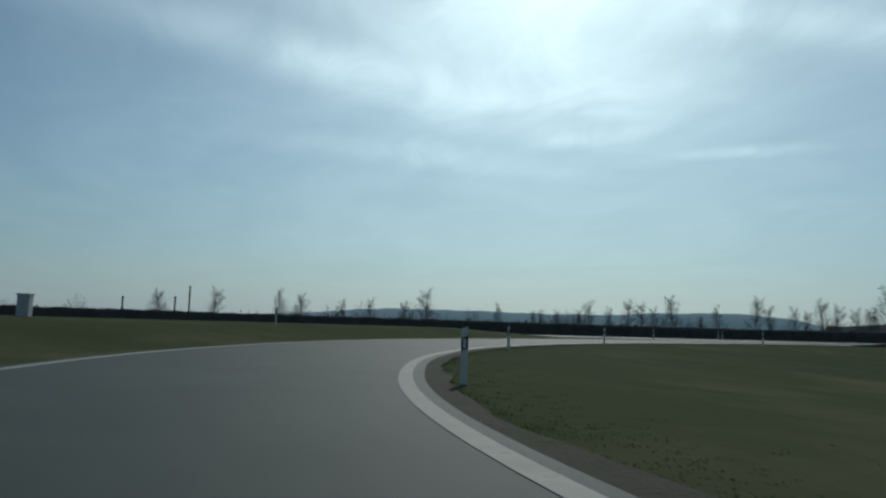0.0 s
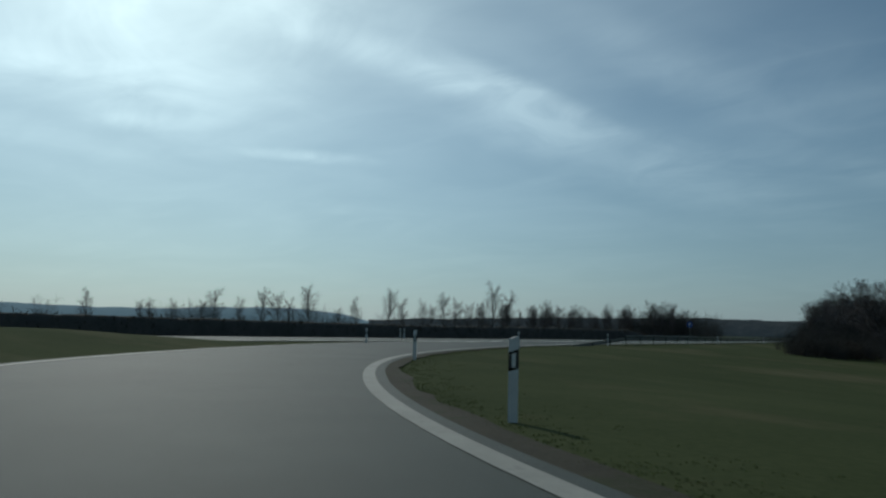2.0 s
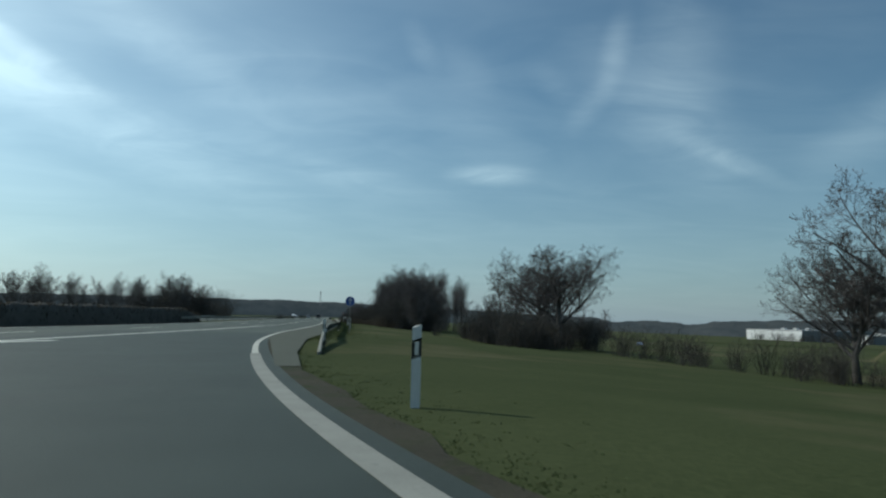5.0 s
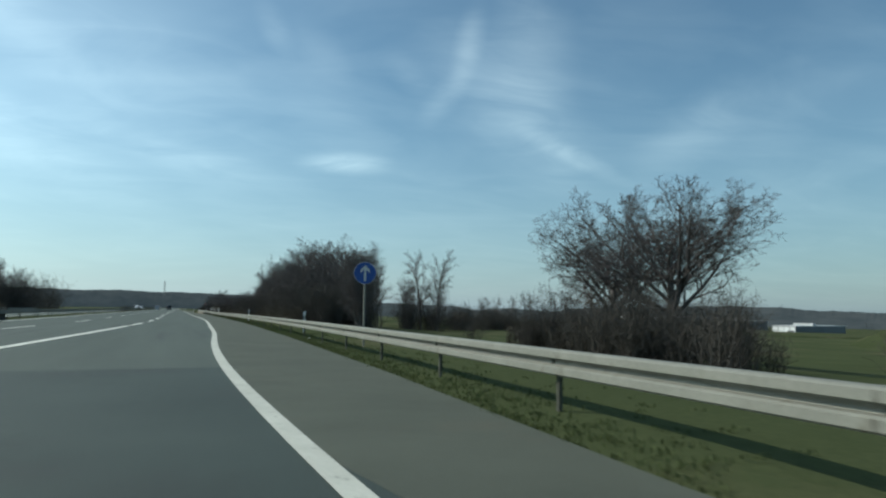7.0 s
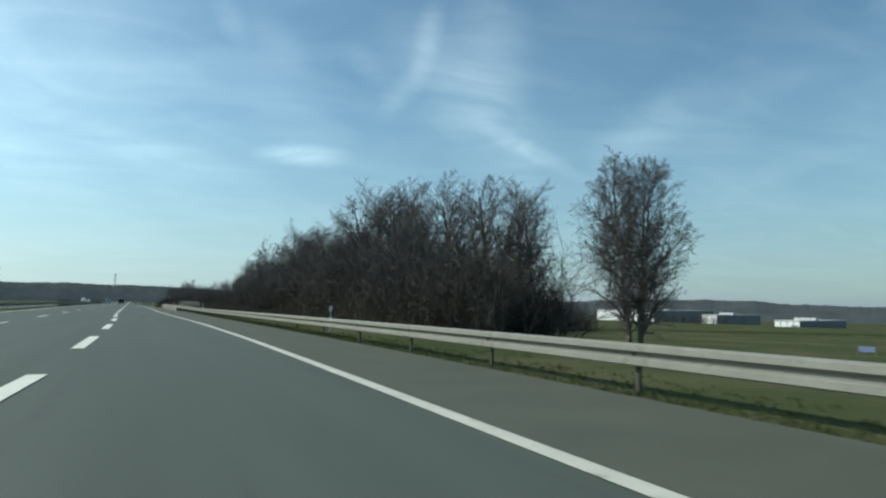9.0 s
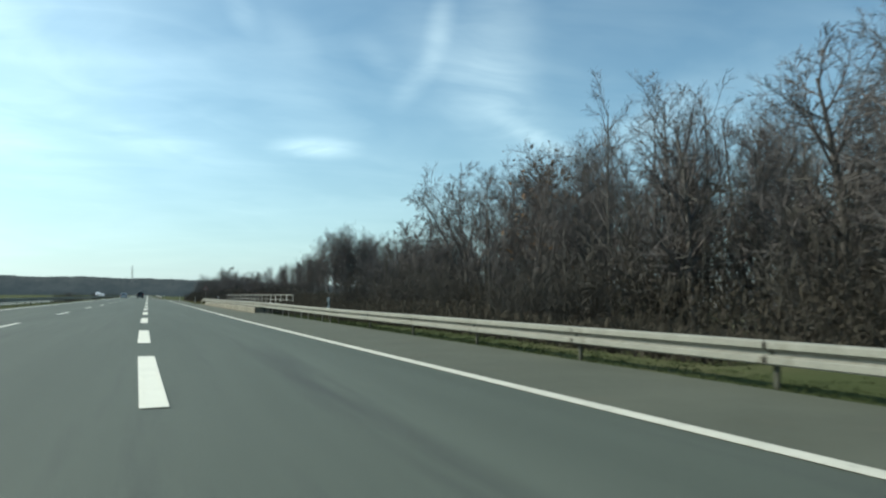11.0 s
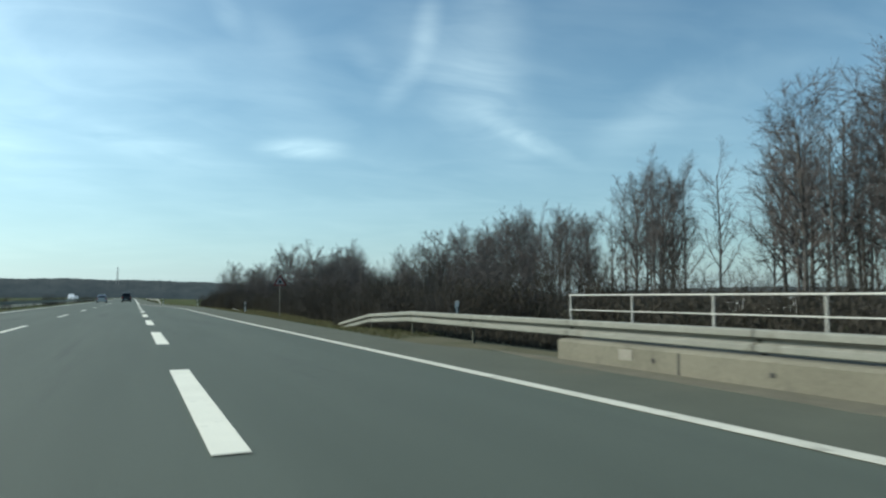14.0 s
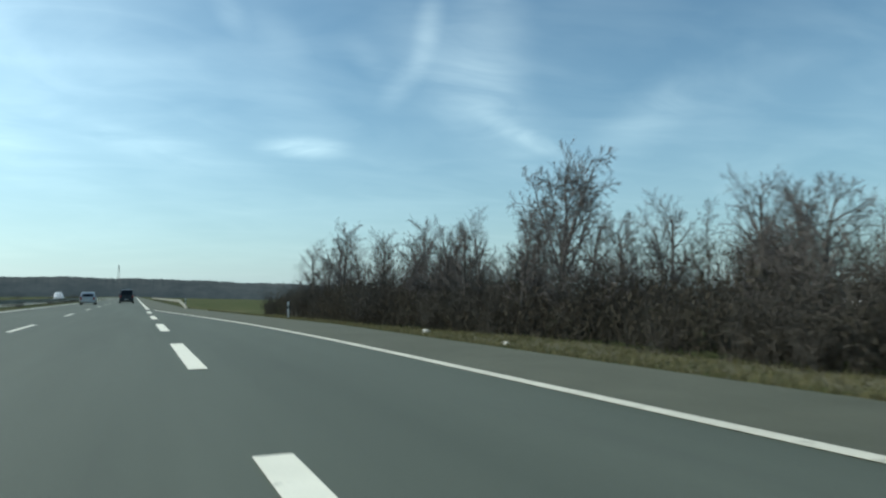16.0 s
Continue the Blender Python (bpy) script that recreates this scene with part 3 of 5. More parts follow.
def guard_rail(label, line, y0, y1, top, facing=1, ends=(True, True), posts=True, step=4.0):
    rail = thing("guard_rail", label, "guard rail")
    count = int(round((y1 - y0) / step))
    for k in range(count):
        ya, yb = y0 + k * step, y0 + (k + 1) * step
        za, zb = (float(top(ya)), float(top(yb))) if callable(top) else (top, top)
        if ends[0]:
            za, zb = za - max(0, 3 - k) * 0.2, zb - max(0, 2 - k) * 0.2
        if ends[1]:
            za, zb = za - (0, 0, 0.16)[max(0, k - (count - 3))], zb - (0, 0, 0.16, 0.58)[max(0, k + 1 - (count - 3))]
        a, b = Vector((float(line(ya)), ya, za)), Vector((float(line(yb)), yb, zb))
        d = b - a
        ob = new("beam", BEAM)
        ob.parent = rail
        turn = pose(*a, math.degrees(math.atan2(d.z, d.y)), 0, -math.degrees(math.atan2(d.x, d.y)))
        ob.matrix_world = turn @ Matrix.Diagonal((facing, step / 4.0, 1, 1))
        if posts:
            p = new("post", POST)
            p.parent = rail
            p.matrix_world = pose(a.x, a.y, za) @ Matrix.Diagonal((facing, 1, 1, 1))
    return rail


RAIL_TOP = lambda y: np.interp(y, [-90, -60, -5, 12, 24, 30], [0.655, 0.62, 0.545, 0.55, 0.63, 0.655])       # its height over the carriageway
rail_x = lambda y: np.interp(y, [-116, -104, -92, -78, -58, -45, 15, 24, 70, 82], [5.9, 5.85, 6.0, 6.4, 6.75, 6.85, 6.6, 6.25, 6.25, 6.6])
guard_rail("galvanised steel guard rail along the shoulder, ends sunk", rail_x, -110.65, 81.35, RAIL_TOP)
guard_rail("galvanised steel guard rail on the median", lambda y: main_curve(y) - 10.5, -48, 320, 0.7, -1, (False, False), step=8.0)
guard_rail("galvanised steel guard rail of the opposite lanes", lambda y: main_curve(y) - 12.3, -48, 320, 0.7, 1, (False, False), step=8.0)
guard_rail("distant galvanised guard rail beside the straight", lambda y: 3.4, 176, 320, 0.7, 1, (True, False))
guard_rail("guard rail on the far edge of the opposite lanes", lambda y: main_curve(y) - 25.0, -170, 60, 0.7, -1, (False, False), step=8.0)

near_bridge = bpy.data.objects["guard_rail"]
for k in range(13):     # before the bridge the posts stand closer
    if k % 3:
        y = 9.35 + 4.0 / 3 * k
        p = new("post", SLIM_POST)
        p.parent = near_bridge
        p.matrix_world = pose(float(rail_x(y)), y, float(RAIL_TOP(y)))

# ---------------------------------------------------------------- bridge edge
bridge = thing("bridge_parapet", "weathered concrete bridge edge carrying a guard rail", "bridge parapet")
cap = bmesh.new()
prof = [(5.98, -0.05), (5.98, 0.30), (6.02, 0.34), (8.95, 0.36), (9.0, 0.30), (9.0, -0.9), (8.6, -0.95), (6.1, -0.05)]
part("concrete_kerb", prism(prof, 38.9), CONCRETE, bridge).matrix_world = pose(0, 26.4, 0)
for k in range(7):
    part("joint", box((5.977, 30.0 + 5.4 * k, 0.13, 0.006, 0.03, 0.34)), BLACK, bridge, "dark expansion joint")
for k in range(18):     # drain holes with a rusty rim, one every two metres
    hole = part("drain_hole", rod((5.972, 28.9 + 2.0 * k, 0.16), (5.99, 28.9 + 2.0 * k, 0.16), 0.035, 10), BLACK, bridge, "small dark drain hole")
    if k % 5 == 2:
        part("patch", box((5.974, 29.5 + 2.0 * k, 0.20, 0.008, 0.26 + 0.05 * (k % 4), 0.16)), PATCH, bridge, "pale mortar patch")
part("abutment", box((7.6, 25.9, -1.68, 2.8, 1.0, 3.0), (7.6, 65.8, -1.68, 2.8, 1.0, 3.0)), CONCRETE, bridge)
ys_b = np.arange(25.0, 69.0, 0.5)
ribbon("silt_strip", np.c_[5.42 + 0.22 * np.array([noise.noise((v * 0.33, 3.0, 0.0)) + 0.5 * noise.noise((v * 1.3, 7.0, 0.0)) for v in ys_b]) + 0.5 * smooth(62, 69, ys_b) + 0.5 * (1 - smooth(25, 29, ys_b)), ys_b], np.c_[np.full(len(ys_b), 5.99), ys_b], 0.008, SILT, None, "structure", "pale silt washed against the foot of the kerb", depth=0.006, category="ground")
railing = thing("bridge_railing", "pale painted steel railing along the bridge", "railing", at=pose(8.72, 29.0, 0.36))
span, bays = 40.0 / 18, 18
for k in range(bays + 1):
    part("post", box((0, k * span, 0.36, 0.03, 0.03, 0.72)), RAIL_PAINT, railing).matrix_parent_inverse = Matrix()
for nm, z, r in (("handrail", 0.72, 0.018), ("mid_rail", 0.38, 0.013)):
    part(nm, rod((0, -0.05, z), (0, 40.05, z), r), RAIL_PAINT, railing)
part("base_rail", rod((0, -0.05, 0.10), (0, 40.05, 0.10), 0.012), RAIL_PAINT, railing)

# ---------------------------------------------------------------- marker posts and signs


def marker_post(side=1):
    """White roadside marker: hollow triangular post with a slanted top and a black band holding a reflector."""
    ob = thing("marker_post", "white plastic roadside marker post with black band", "marker post", "roadside marker posts")
    tri = [(-0.06, 0.0), (0.06, 0.0), (0.055, 0.02), (0.012, 0.11), (-0.012, 0.11), (-0.055, 0.02)]

    def slab(z0, z1, grow=0.0, slant=0.0):
        bm = bmesh.new()
        f = 1 + grow
        lo = [bm.verts.new((x * f, y * f, z0 + slant * x)) for x, y in tri]
        hi = [bm.verts.new((x * f, y * f, z1 + slant * x)) for x, y in tri]
        bm.faces.new(lo[::-1])
        bm.faces.new(hi)
        for q in range(6):
            bm.faces.new((lo[q], lo[(q + 1) % 6], hi[(q + 1) % 6], hi[q]))
        return bm
    part("shaft", slab(-0.3, 0.62), WHITE, ob)
    part("head", slab(0.80, 0.99, 0, 0.35), WHITE, ob)
    band = part("band", slab(0.60, 0.83, 0.05, 0.35), BLACK, ob, "black band")
    part("reflector", box((0, -0.004, 0.715, 0.05, 0.008, 0.17)), REFLECTOR, band, "bright reflector")
    return ob


def facing(x, y, tx, ty):
    """The turn about z that shows the -y side to (tx, ty)."""
    return math.degrees(math.atan2(ty - y, tx - x)) + 90


marker = marker_post()
MARKERS = [(38.55, -162.7, 60, -172), (22.8, -153.5, 32, -166), (13.1, -141.7, 19, -156), (7.32, -122.5, 9, -139), (53.8, -164.4, 70, -166),
           (-12.4, -107.6, 8, -140), (-9.5, -111, 8, -140), (5.9, -103.0, 3, -125), (7.6, -68.3, 3, -100), (8.0, -35.5, 3, -60), (8.0, 16.3, 3, -10),
           (8.1, 74.0, 0, 40), (7.75, 114.6, 0, 60), (6.6, 147.0, 0, 90), (4.4, 195.0, 0, 90), (-1.6, -126, 10, -140), (7.2, -160.8, 20, -160)]
for j, (x, y, tx, ty) in enumerate(MARKERS):
    m = pose(x, y, float(height([(x, y)])[0]), 0, 0, facing(x, y, tx, ty))
    if j == 0:
        marker.matrix_world = m
    else:
        copy_thing(marker, m)


def disc(r, depth, sides=40):
    return rod((0, 0, 0), (0, depth, 0), r, sides)


def arrow_sign(x, y, z, turn):
    ob = thing("road_sign", "round blue sign with a white upward arrow on a steel pole", "road sign", at=pose(x, y, 0, 0, 0, turn))
    part("pole", rod((0, 0.05, -0.4), (0, 0.05, z + 0.34), 0.032, 12), STEEL, ob)
    face = part("disc", disc(0.325, 0.012), SIGN_BLUE, ob, "blue disc")
    face.location = (0, 0, z)
    rim = part("rim", disc(0.335, 0.008), WHITE, ob, "white edge")
    rim.location = (0, 0.006, z)
    bm = prism([(0.9 * px_, 0.9 * pz_) for px_, pz_ in [(-0.035, -0.27), (0.035, -0.27), (0.035, 0.12), (0.15, 0.0), (0.15, 0.10), (0.0, 0.27), (-0.15, 0.10), (-0.15, 0.0), (-0.035, 0.12)]], 0.004)
    arrow = part("arrow", bm, WHITE, face, "white arrow")
    arrow.location = (0, -0.005, 0)
    part("clamp", box((0, 0.03, z - 0.15, 0.12, 0.05, 0.04), (0, 0.03, z + 0.15, 0.12, 0.05, 0.04)), SIGN_GREY, ob)
    return ob


arrow_sign(7.3, -80.9, 2.16, facing(7.33, -80.9, 2.0, -103))


def warning_sign(x, y, z, turn):
    ob = thing("warning_sign", "triangular red-edged warning sign on a steel pole", "road sign", at=pose(x, y, float(height([(x, y)])[0]), 0, 0, turn))
    part("pole", rod((0, 0.05, -0.4), (0, 0.05, z + 0.3), 0.03, 12), STEEL, ob)

    def tri_at(r, depth):
        return prism([(r * math.sin(radians(a)), r * math.cos(radians(a))) for a in (0, 120, 240)], depth)
    # border and face take darkened colours for the backlit side
    rim = part("red_border", tri_at(0.55, 0.014), SIGN_RED, ob, "red border")
    rim.location = (0, 0.004, z)
    white = part("face", tri_at(0.36, 0.006), SIGN_FACE, ob, "white face painted grey as in shade")
    white.location = (0, -0.003, z)
    bar = part("symbol", prism([(-0.12, -0.12), (-0.05, -0.12), (0.02, -0.02), (0.06, -0.05), (0.14, -0.12), (0.10, 0.0), (0.02, 0.10), (-0.04, 0.16)], 0.004), BLACK, white, "black slanted symbol")
    bar.location = (0, -0.005, -0.02)
    part("clamp", box((0, 0.03, z - 0.12, 0.12, 0.05, 0.04)), SIGN_GREY, ob)
    return ob


warning_sign(8.87, 105.7, 2.5, facing(8.87, 105.7, 0, 50))

# ---------------------------------------------------------------- bare trees and scrub


class Wood:
    """Gathers tapered tubes as quads, the thick ones and the fine ones apart."""

    def __init__(self, seed):
        self.rng = np.random.default_rng(seed)
        self.V, self.Q, self.count = ([], []), ([], []), [0, 0]

    def tube(self, fine, pts, radii, sides):
        pts = np.asarray(pts)
        d = pts[-1] - pts[0]
        d = d / (np.linalg.norm(d) + 1e-9)
        a = np.cross(d, (0.31, 0.77, 0.55) if abs(d[2]) > 0.8 else (0, 0, 1.0))
        a /= np.linalg.norm(a) + 1e-9
        b = np.cross(d, a)
        ang = np.arange(sides) * 2 * math.pi / sides
        ring = np.cos(ang)[:, None] * a + np.sin(ang)[:, None] * b
        V = (pts[:, None, :] + ring[None] * np.asarray(radii)[:, None, None]).reshape(-1, 3)
        m = len(pts)
        base = self.count[fine]
        i, j = np.meshgrid(np.arange(m - 1), np.arange(sides), indexing="ij")
        k = (j + 1) % sides
        Q = np.stack([i * sides + j, i * sides + k, (i + 1) * sides + k, (i + 1) * sides + j], -1).reshape(-1, 4) + base
        self.V[fine].append(V)
        self.Q[fine].append(Q)
        self.count[fine] += len(V)

    def slip(self, p, q, r):
        side = self.rng.normal(0, 1, 3)
        side = np.cross(q - p, side)
        side /= np.linalg.norm(side) + 1e-9
        base = self.count[1]
        self.V[1].append(np.stack([p - side * r * 1.2, p + side * r * 1.2, q + side * r * 0.5, q - side * r * 0.5]))
        self.Q[1].append(np.array([[0, 1, 2, 3]]) + base)
        self.count[1] += 4

    def grow(self, p, d, length, r, depth, rules):
        """One branch and all that springs from it. rules: per depth (children, angle, length share, rise, wander, first child)."""
        rng = self.rng
        last = depth >= len(rules)
        segs = 1 if last else (6, 4, 3, 2, 1)[min(depth, 4)]
        wander = rules[min(depth, len(rules) - 1)][4]
        rise = rules[min(depth, len(rules) - 1)][3]
        pts, q, u = [np.array(p, float)], np.array(p, float), np.array(d, float)
        dirs = [u]
        for _ in range(segs):
            u = u + rng.normal(0, wander, 3) + np.array((0, 0, rise))
            u /= np.linalg.norm(u)
            q = q + u * length / segs
            pts.append(q)
            dirs.append(u)
        tip = r * (0.25 if not last else 0.4)
        radii = np.linspace(r, tip, len(pts))
        if last:        # the finest twigs are mere slips
            self.slip(pts[0], pts[-1], r)
            return
        self.tube(0 if depth < 1 else 1, pts, radii, (7, 5, 3, 3, 3)[min(depth, 4)])
        kids, angle, share, _, _, first = rules[depth]
        kids = max(1, int(round(kids * rng.uniform(0.8, 1.2))))
        turn = rng.uniform(0, 6.28)
        for c in range(kids):
            f = first + (1 - first) * (c + rng.uniform(0.1, 0.9)) / kids
            f = min(f, 0.99)
            at = f * segs
            i0 = min(int(at), segs - 1)
            w = at - i0
            base = pts[i0] * (1 - w) + pts[i0 + 1] * w
            ax = dirs[i0 + 1]
            turn += 2.4 + rng.normal(0, 0.4)
            s = np.cross(ax, (0.2, 0.9, 0.37))
            s /= np.linalg.norm(s)
            t = np.cross(ax, s)
            side = math.cos(turn) * s + math.sin(turn) * t
            th = radians(angle) * rng.uniform(0.7, 1.3)
            nd = ax * math.cos(th) + side * math.sin(th)
            rr = (r + (tip - r) * f) * (0.62 if depth == 0 else 0.6)
            ll = length * share * (1.15 - 0.55 * f) * rng.uniform(0.75, 1.25)
            if depth + 1 >= len(rules):
                ll = min(ll, 0.75)
            self.grow(base, nd, ll, max(rr, 0.008), depth + 1, rules)

    def arrays(self, fine):
        if not self.V[fine]:
            return np.zeros((0, 3)), np.zeros((0, 4), int)
        return np.concatenate(self.V[fine]), np.concatenate(self.Q[fine])


def make_oak(seed):
    """A stout bole under a dome of rising limbs."""
    w = Wood(seed)
    w.grow((0, 0, -0.4), (0, 0, 1), 5.0, 0.3, 0, [(14, 46, 1.12, 0.04, 0.05, 0.36), (9, 40, 0.46, 0.05, 0.11, 0.18), (7, 42, 0.5, 0.04, 0.15, 0.1), (5, 40, 0.55, 0.03, 0.2, 0.1), (3, 38, 0.6, 0.02, 0.2, 0.1)])
    return w


def make_upright(seed):
    w = Wood(seed)
    for k in range(4):
        a = k * 1.6 + 0.4
        w.grow((0.25 * math.cos(a), 0.25 * math.sin(a), -0.4), (0.10 * math.cos(a), 0.10 * math.sin(a), 1), 7.6, 0.13, 0, [(16, 32, 0.34, 0.05, 0.035, 0.10), (9, 38, 0.5, 0.04, 0.12, 0.1), (7, 40, 0.5, 0.02, 0.18, 0.1), (4, 40, 0.6, 0.0, 0.2, 0.1)])
    return w


def make_ash(seed):
    w = Wood(seed)
    w.grow((0, 0, -0.4), (0, 0, 1), 8.4, 0.17, 0, [(17, 38, 0.38, 0.06, 0.05, 0.22), (10, 40, 0.5, 0.04, 0.12, 0.1), (13, 40, 0.5, 0.03, 0.16, 0.05)])
    return w


def make_sapling(seed):
    w = Wood(seed)
    w.grow((0, 0, -0.3), (0, 0, 1), 4.6, 0.075, 0, [(15, 32, 0.40, 0.07, 0.06, 0.22), (8, 36, 0.5, 0.05, 0.13, 0.1), (9, 38, 0.5, 0.03, 0.15, 0.05)])
    return w


def make_tall(seed):
    """A lean forest tree: long bare stem, narrow crown."""
    w = Wood(seed)
    w.grow((0, 0, -0.4), (0.03, 0.02, 1), 11.0, 0.15, 0, [(18, 34, 0.31, 0.06, 0.035, 0.36), (9, 40, 0.5, 0.04, 0.12, 0.1), (12, 40, 0.55, 0.03, 0.16, 0.05)])
    return w


def make_pole(seed):
    """A thin stem of a crowded stand, with few and short branches."""
    w = Wood(seed)
    w.grow((0, 0, -0.4), (0.02, 0.03, 1), 8.6, 0.085, 0, [(13, 32, 0.27, 0.08, 0.03, 0.38), (6, 38, 0.5, 0.04, 0.12, 0.1), (7, 40, 0.55, 0.03, 0.16, 0.05)])
    return w


def make_open_oak(seed):
    """A short bole that forks into a few bold limbs."""
    w = Wood(seed)
    w.grow((0, 0, -0.4), (0, 0, 1), 3.4, 0.2, 0, [(6, 30, 1.5, 0.02, 0.05, 0.45), (9, 40, 0.42, 0.04, 0.10, 0.25), (8, 42, 0.5, 0.03, 0.16, 0.1), (9, 40, 0.5, 0.02, 0.2, 0.1)])
    return w


def make_scrub(seed, stems=18, twigs=7, tips=6):
    w = Wood(seed)
    rng = w.rng
    for k in range(stems):
        a, lean = rng.uniform(0, 6.28), rng.uniform(0.05, 0.55)
        p = (rng.normal(0, 0.45), rng.normal(0, 0.45), -0.2)
        w.grow(p, (lean * math.cos(a), lean * math.sin(a), 1), rng.uniform(1.9, 3.4), 0.026, 2, [(0, 0, 0, 0, 0, 0), (0, 0, 0, 0, 0, 0), (twigs, 36, 0.42, 0.03, 0.14, 0.05), (tips, 40, 0.5, 0.02, 0.2, 0.05)])
    return w


def template(name, wood, label, category, group, leaves=0):
    """A tree as a thing of trunk and crown, built once; its copies share the meshes."""
    ob = thing(name, label, category, group)
    quads("trunk", *wood.arrays(0), BARK, ob)
    crown = quads("crown", *wood.arrays(1), TWIGS, ob)
    if leaves:
        V, _ = wood.arrays(1)
        rng = np.random.default_rng(leaves)
        pick = V[rng.integers(0, len(V), leaves)]
        pick = pick[pick[:, 2] > 2.5]
        u, v = rng.normal(0, 0.055, (len(pick), 3)), rng.normal(0, 0.055, (len(pick), 3))
        pick = pick + rng.normal(0, 0.10, pick.shape)
        LV = np.stack([pick - u, pick + v, pick + u, pick - v], 1).reshape(-1, 3)
        quads("leaves", LV, np.arange(len(LV)).reshape(-1, 4), BROWN_LEAF, ob, "withered brown leaves")
    return ob


oaks = [template("oak_tree", make_oak(s), "broad bare oak with many fine twigs", "tree", "bare trees") for s in (21, 7)]
uprights = [template("poplar_tree", make_upright(s), "narrow bare many-stemmed tree beside the road", "tree", "bare trees") for s in (21,)]
ashes = [template("ash_tree", make_ash(s), "bare ash tree with an upright crown", "tree", "bare trees") for s in (31, 32, 33)]
saplings = [template("young_tree", make_sapling(s), "slim bare young roadside tree", "tree", "young roadside trees") for s in (41, 42, 43)]
talls = [template("alder_tree", make_tall(s), "tall lean bare tree in a wood", "tree", "woodland trees") for s in (51, 52, 53)]
leafy = [template("withered_oak", make_ash(61), "oak still holding withered brown leaves", "tree", "bare trees", 600)]
open_oaks = [template("forked_oak", make_open_oak(s), "bare oak forking into a few bold limbs", "tree", "bare trees") for s in (91,)]
poles = [template("pole_tree", make_pole(s), "thin bare stem in a crowded stand", "tree", "woodland trees") for s in (81, 82, 83)]
placed = set()


def plant(kinds, x, y, size, pick, z=None, lean=0.0, slim=1.0):
    """Sets a tree on the ground; the first one of a kind is the template itself."""
    base = kinds[pick % len(kinds)]
    zz = float(height([(x, y)])[0]) if z is None else z
    m = pose(x, y, zz, lean, lean * 0.6, (x * 47 + y * 31) % 360)
    s = Matrix.Diagonal((size * slim, size * slim, size, 1))
    if base.name not in placed:
        placed.add(base.name)
        base.matrix_world = m @ s
        return base
    ob = copy_thing(base, m)
    ob.matrix_basis = m @ s
    return ob


def brush_front(y):
    """Where the roadside thicket begins, beyond the grass verge."""
    return np.interp(y, [76, 92, 103, 115, 125, 140, 150, 166], [9.3, 9.6, 9.9, 10.9, 11.5, 10.4, 9.2, 8.5])


# the bare, trodden verge between the shoulder and the thicket
yv = np.arange(64.0, 167.0, 1.0)
across = np.linspace(0, 1, 7)
x0, x1 = edge_right(yv) - 0.06, np.maximum(brush_front(yv), edge_right(yv) + 1.0) + 0.7
vx = x0[:, None] + (x1 - x0)[:, None] * across[None]
vy = np.repeat(yv[:, None], 7, 1)
vp = np.c_[vx.ravel(), vy.ravel()]
i = (np.arange(len(yv) - 1)[:, None] * 7 + np.arange(6)[None]).ravel()
quads("verge", np.c_[vp, height(vp) + np.tile(np.interp(across, [0, 0.15, 1], [0.02, 0.035, 0.035]), len(yv))], np.c_[i, i + 1, i + 8, i + 7], DRY_SOD, None, "dry trodden grass verge beside the shoulder", "structure", "ground")

# the two big oaks beyond the meadow, and the trees that follow along the road
plant(oaks, 25.4, -72.2, 1.05, 0, slim=1.15)
plant(oaks, 24.9, -67.4, 1.0, 1, slim=1.1)
plant(oaks, 35.2, -99.2, 1.36, 1)
plant(oaks, 34.0, -96.8, 0.85, 0)
plant(oaks, 37.5, -104.0, 1.05, 0)
plant(uprights, 16.4, -42.8, 0.77, 0)
plant(ashes, 42.7, 10.8, 1.38, 0)
plant(ashes, 40.5, 12.2, 1.45, 1)
plant(ashes, 38.0, 14.5, 0.95, 2)
plant(ashes, 36.5, 9.0, 0.8, 0)
for j, (x, y, s) in enumerate(((68, 43, 0.8), (72, 50, 0.95), (75, 57, 1.0), (79, 60, 0.85), (84, 68, 0.9), (62, 36, 0.75))):
    plant(ashes, x, y, s, j)
rnd = random.Random(5)
# the stand before the bridge
for j in range(34):
    y = -31.0 + j * 1.1 + rnd.uniform(-1, 1)
    x = 16.0 + rnd.uniform(-1.5, 5.5)
    plant(ashes, x, y, 1.06 + rnd.uniform(-0.1, 0.1) - 0.02 * abs(y + 17), j)
for j in range(27):
    y = 8 + j * 1.2 + rnd.uniform(-0.7, 0.7)
    x = 16.0 + rnd.uniform(-1.5, 8.0)
    if y > 17:
        x += 6
    plant(talls, x, y, 0.69 + rnd.uniform(-0.1, 0.06) - 0.16 * float(smooth(14, 24, y)), j)
plant(leafy, 16.6, 12.2, 0.95, 0)
for j in range(64):
    y = -9 + j * 0.39 + rnd.uniform(-0.5, 0.5)
    plant(poles, 14.6 + rnd.uniform(0, 7.5), y, 0.92 + rnd.uniform(-0.2, 0.1) - 0.28 * float(smooth(2, 16, y)), j, lean=rnd.uniform(-2, 2))
plant(open_oaks, 18.2, 22.8, 1.55, 0, slim=0.8)
for j in range(14):
    plant(talls if j % 2 else ashes, 18.5 + (j * 5 % 7) * 0.8, 14.5 + j * 0.45, 0.74 + rnd.uniform(-0.08, 0.08), j)
plant(open_oaks, 16.8, 28.4, 1.15, 0)
plant(oaks, 19.5, 32.5, 0.74, 0)
plant(oaks, 23.0, 35.5, 0.8, 1)
plant(oaks, 20.0, 38.5, 0.62, 0)
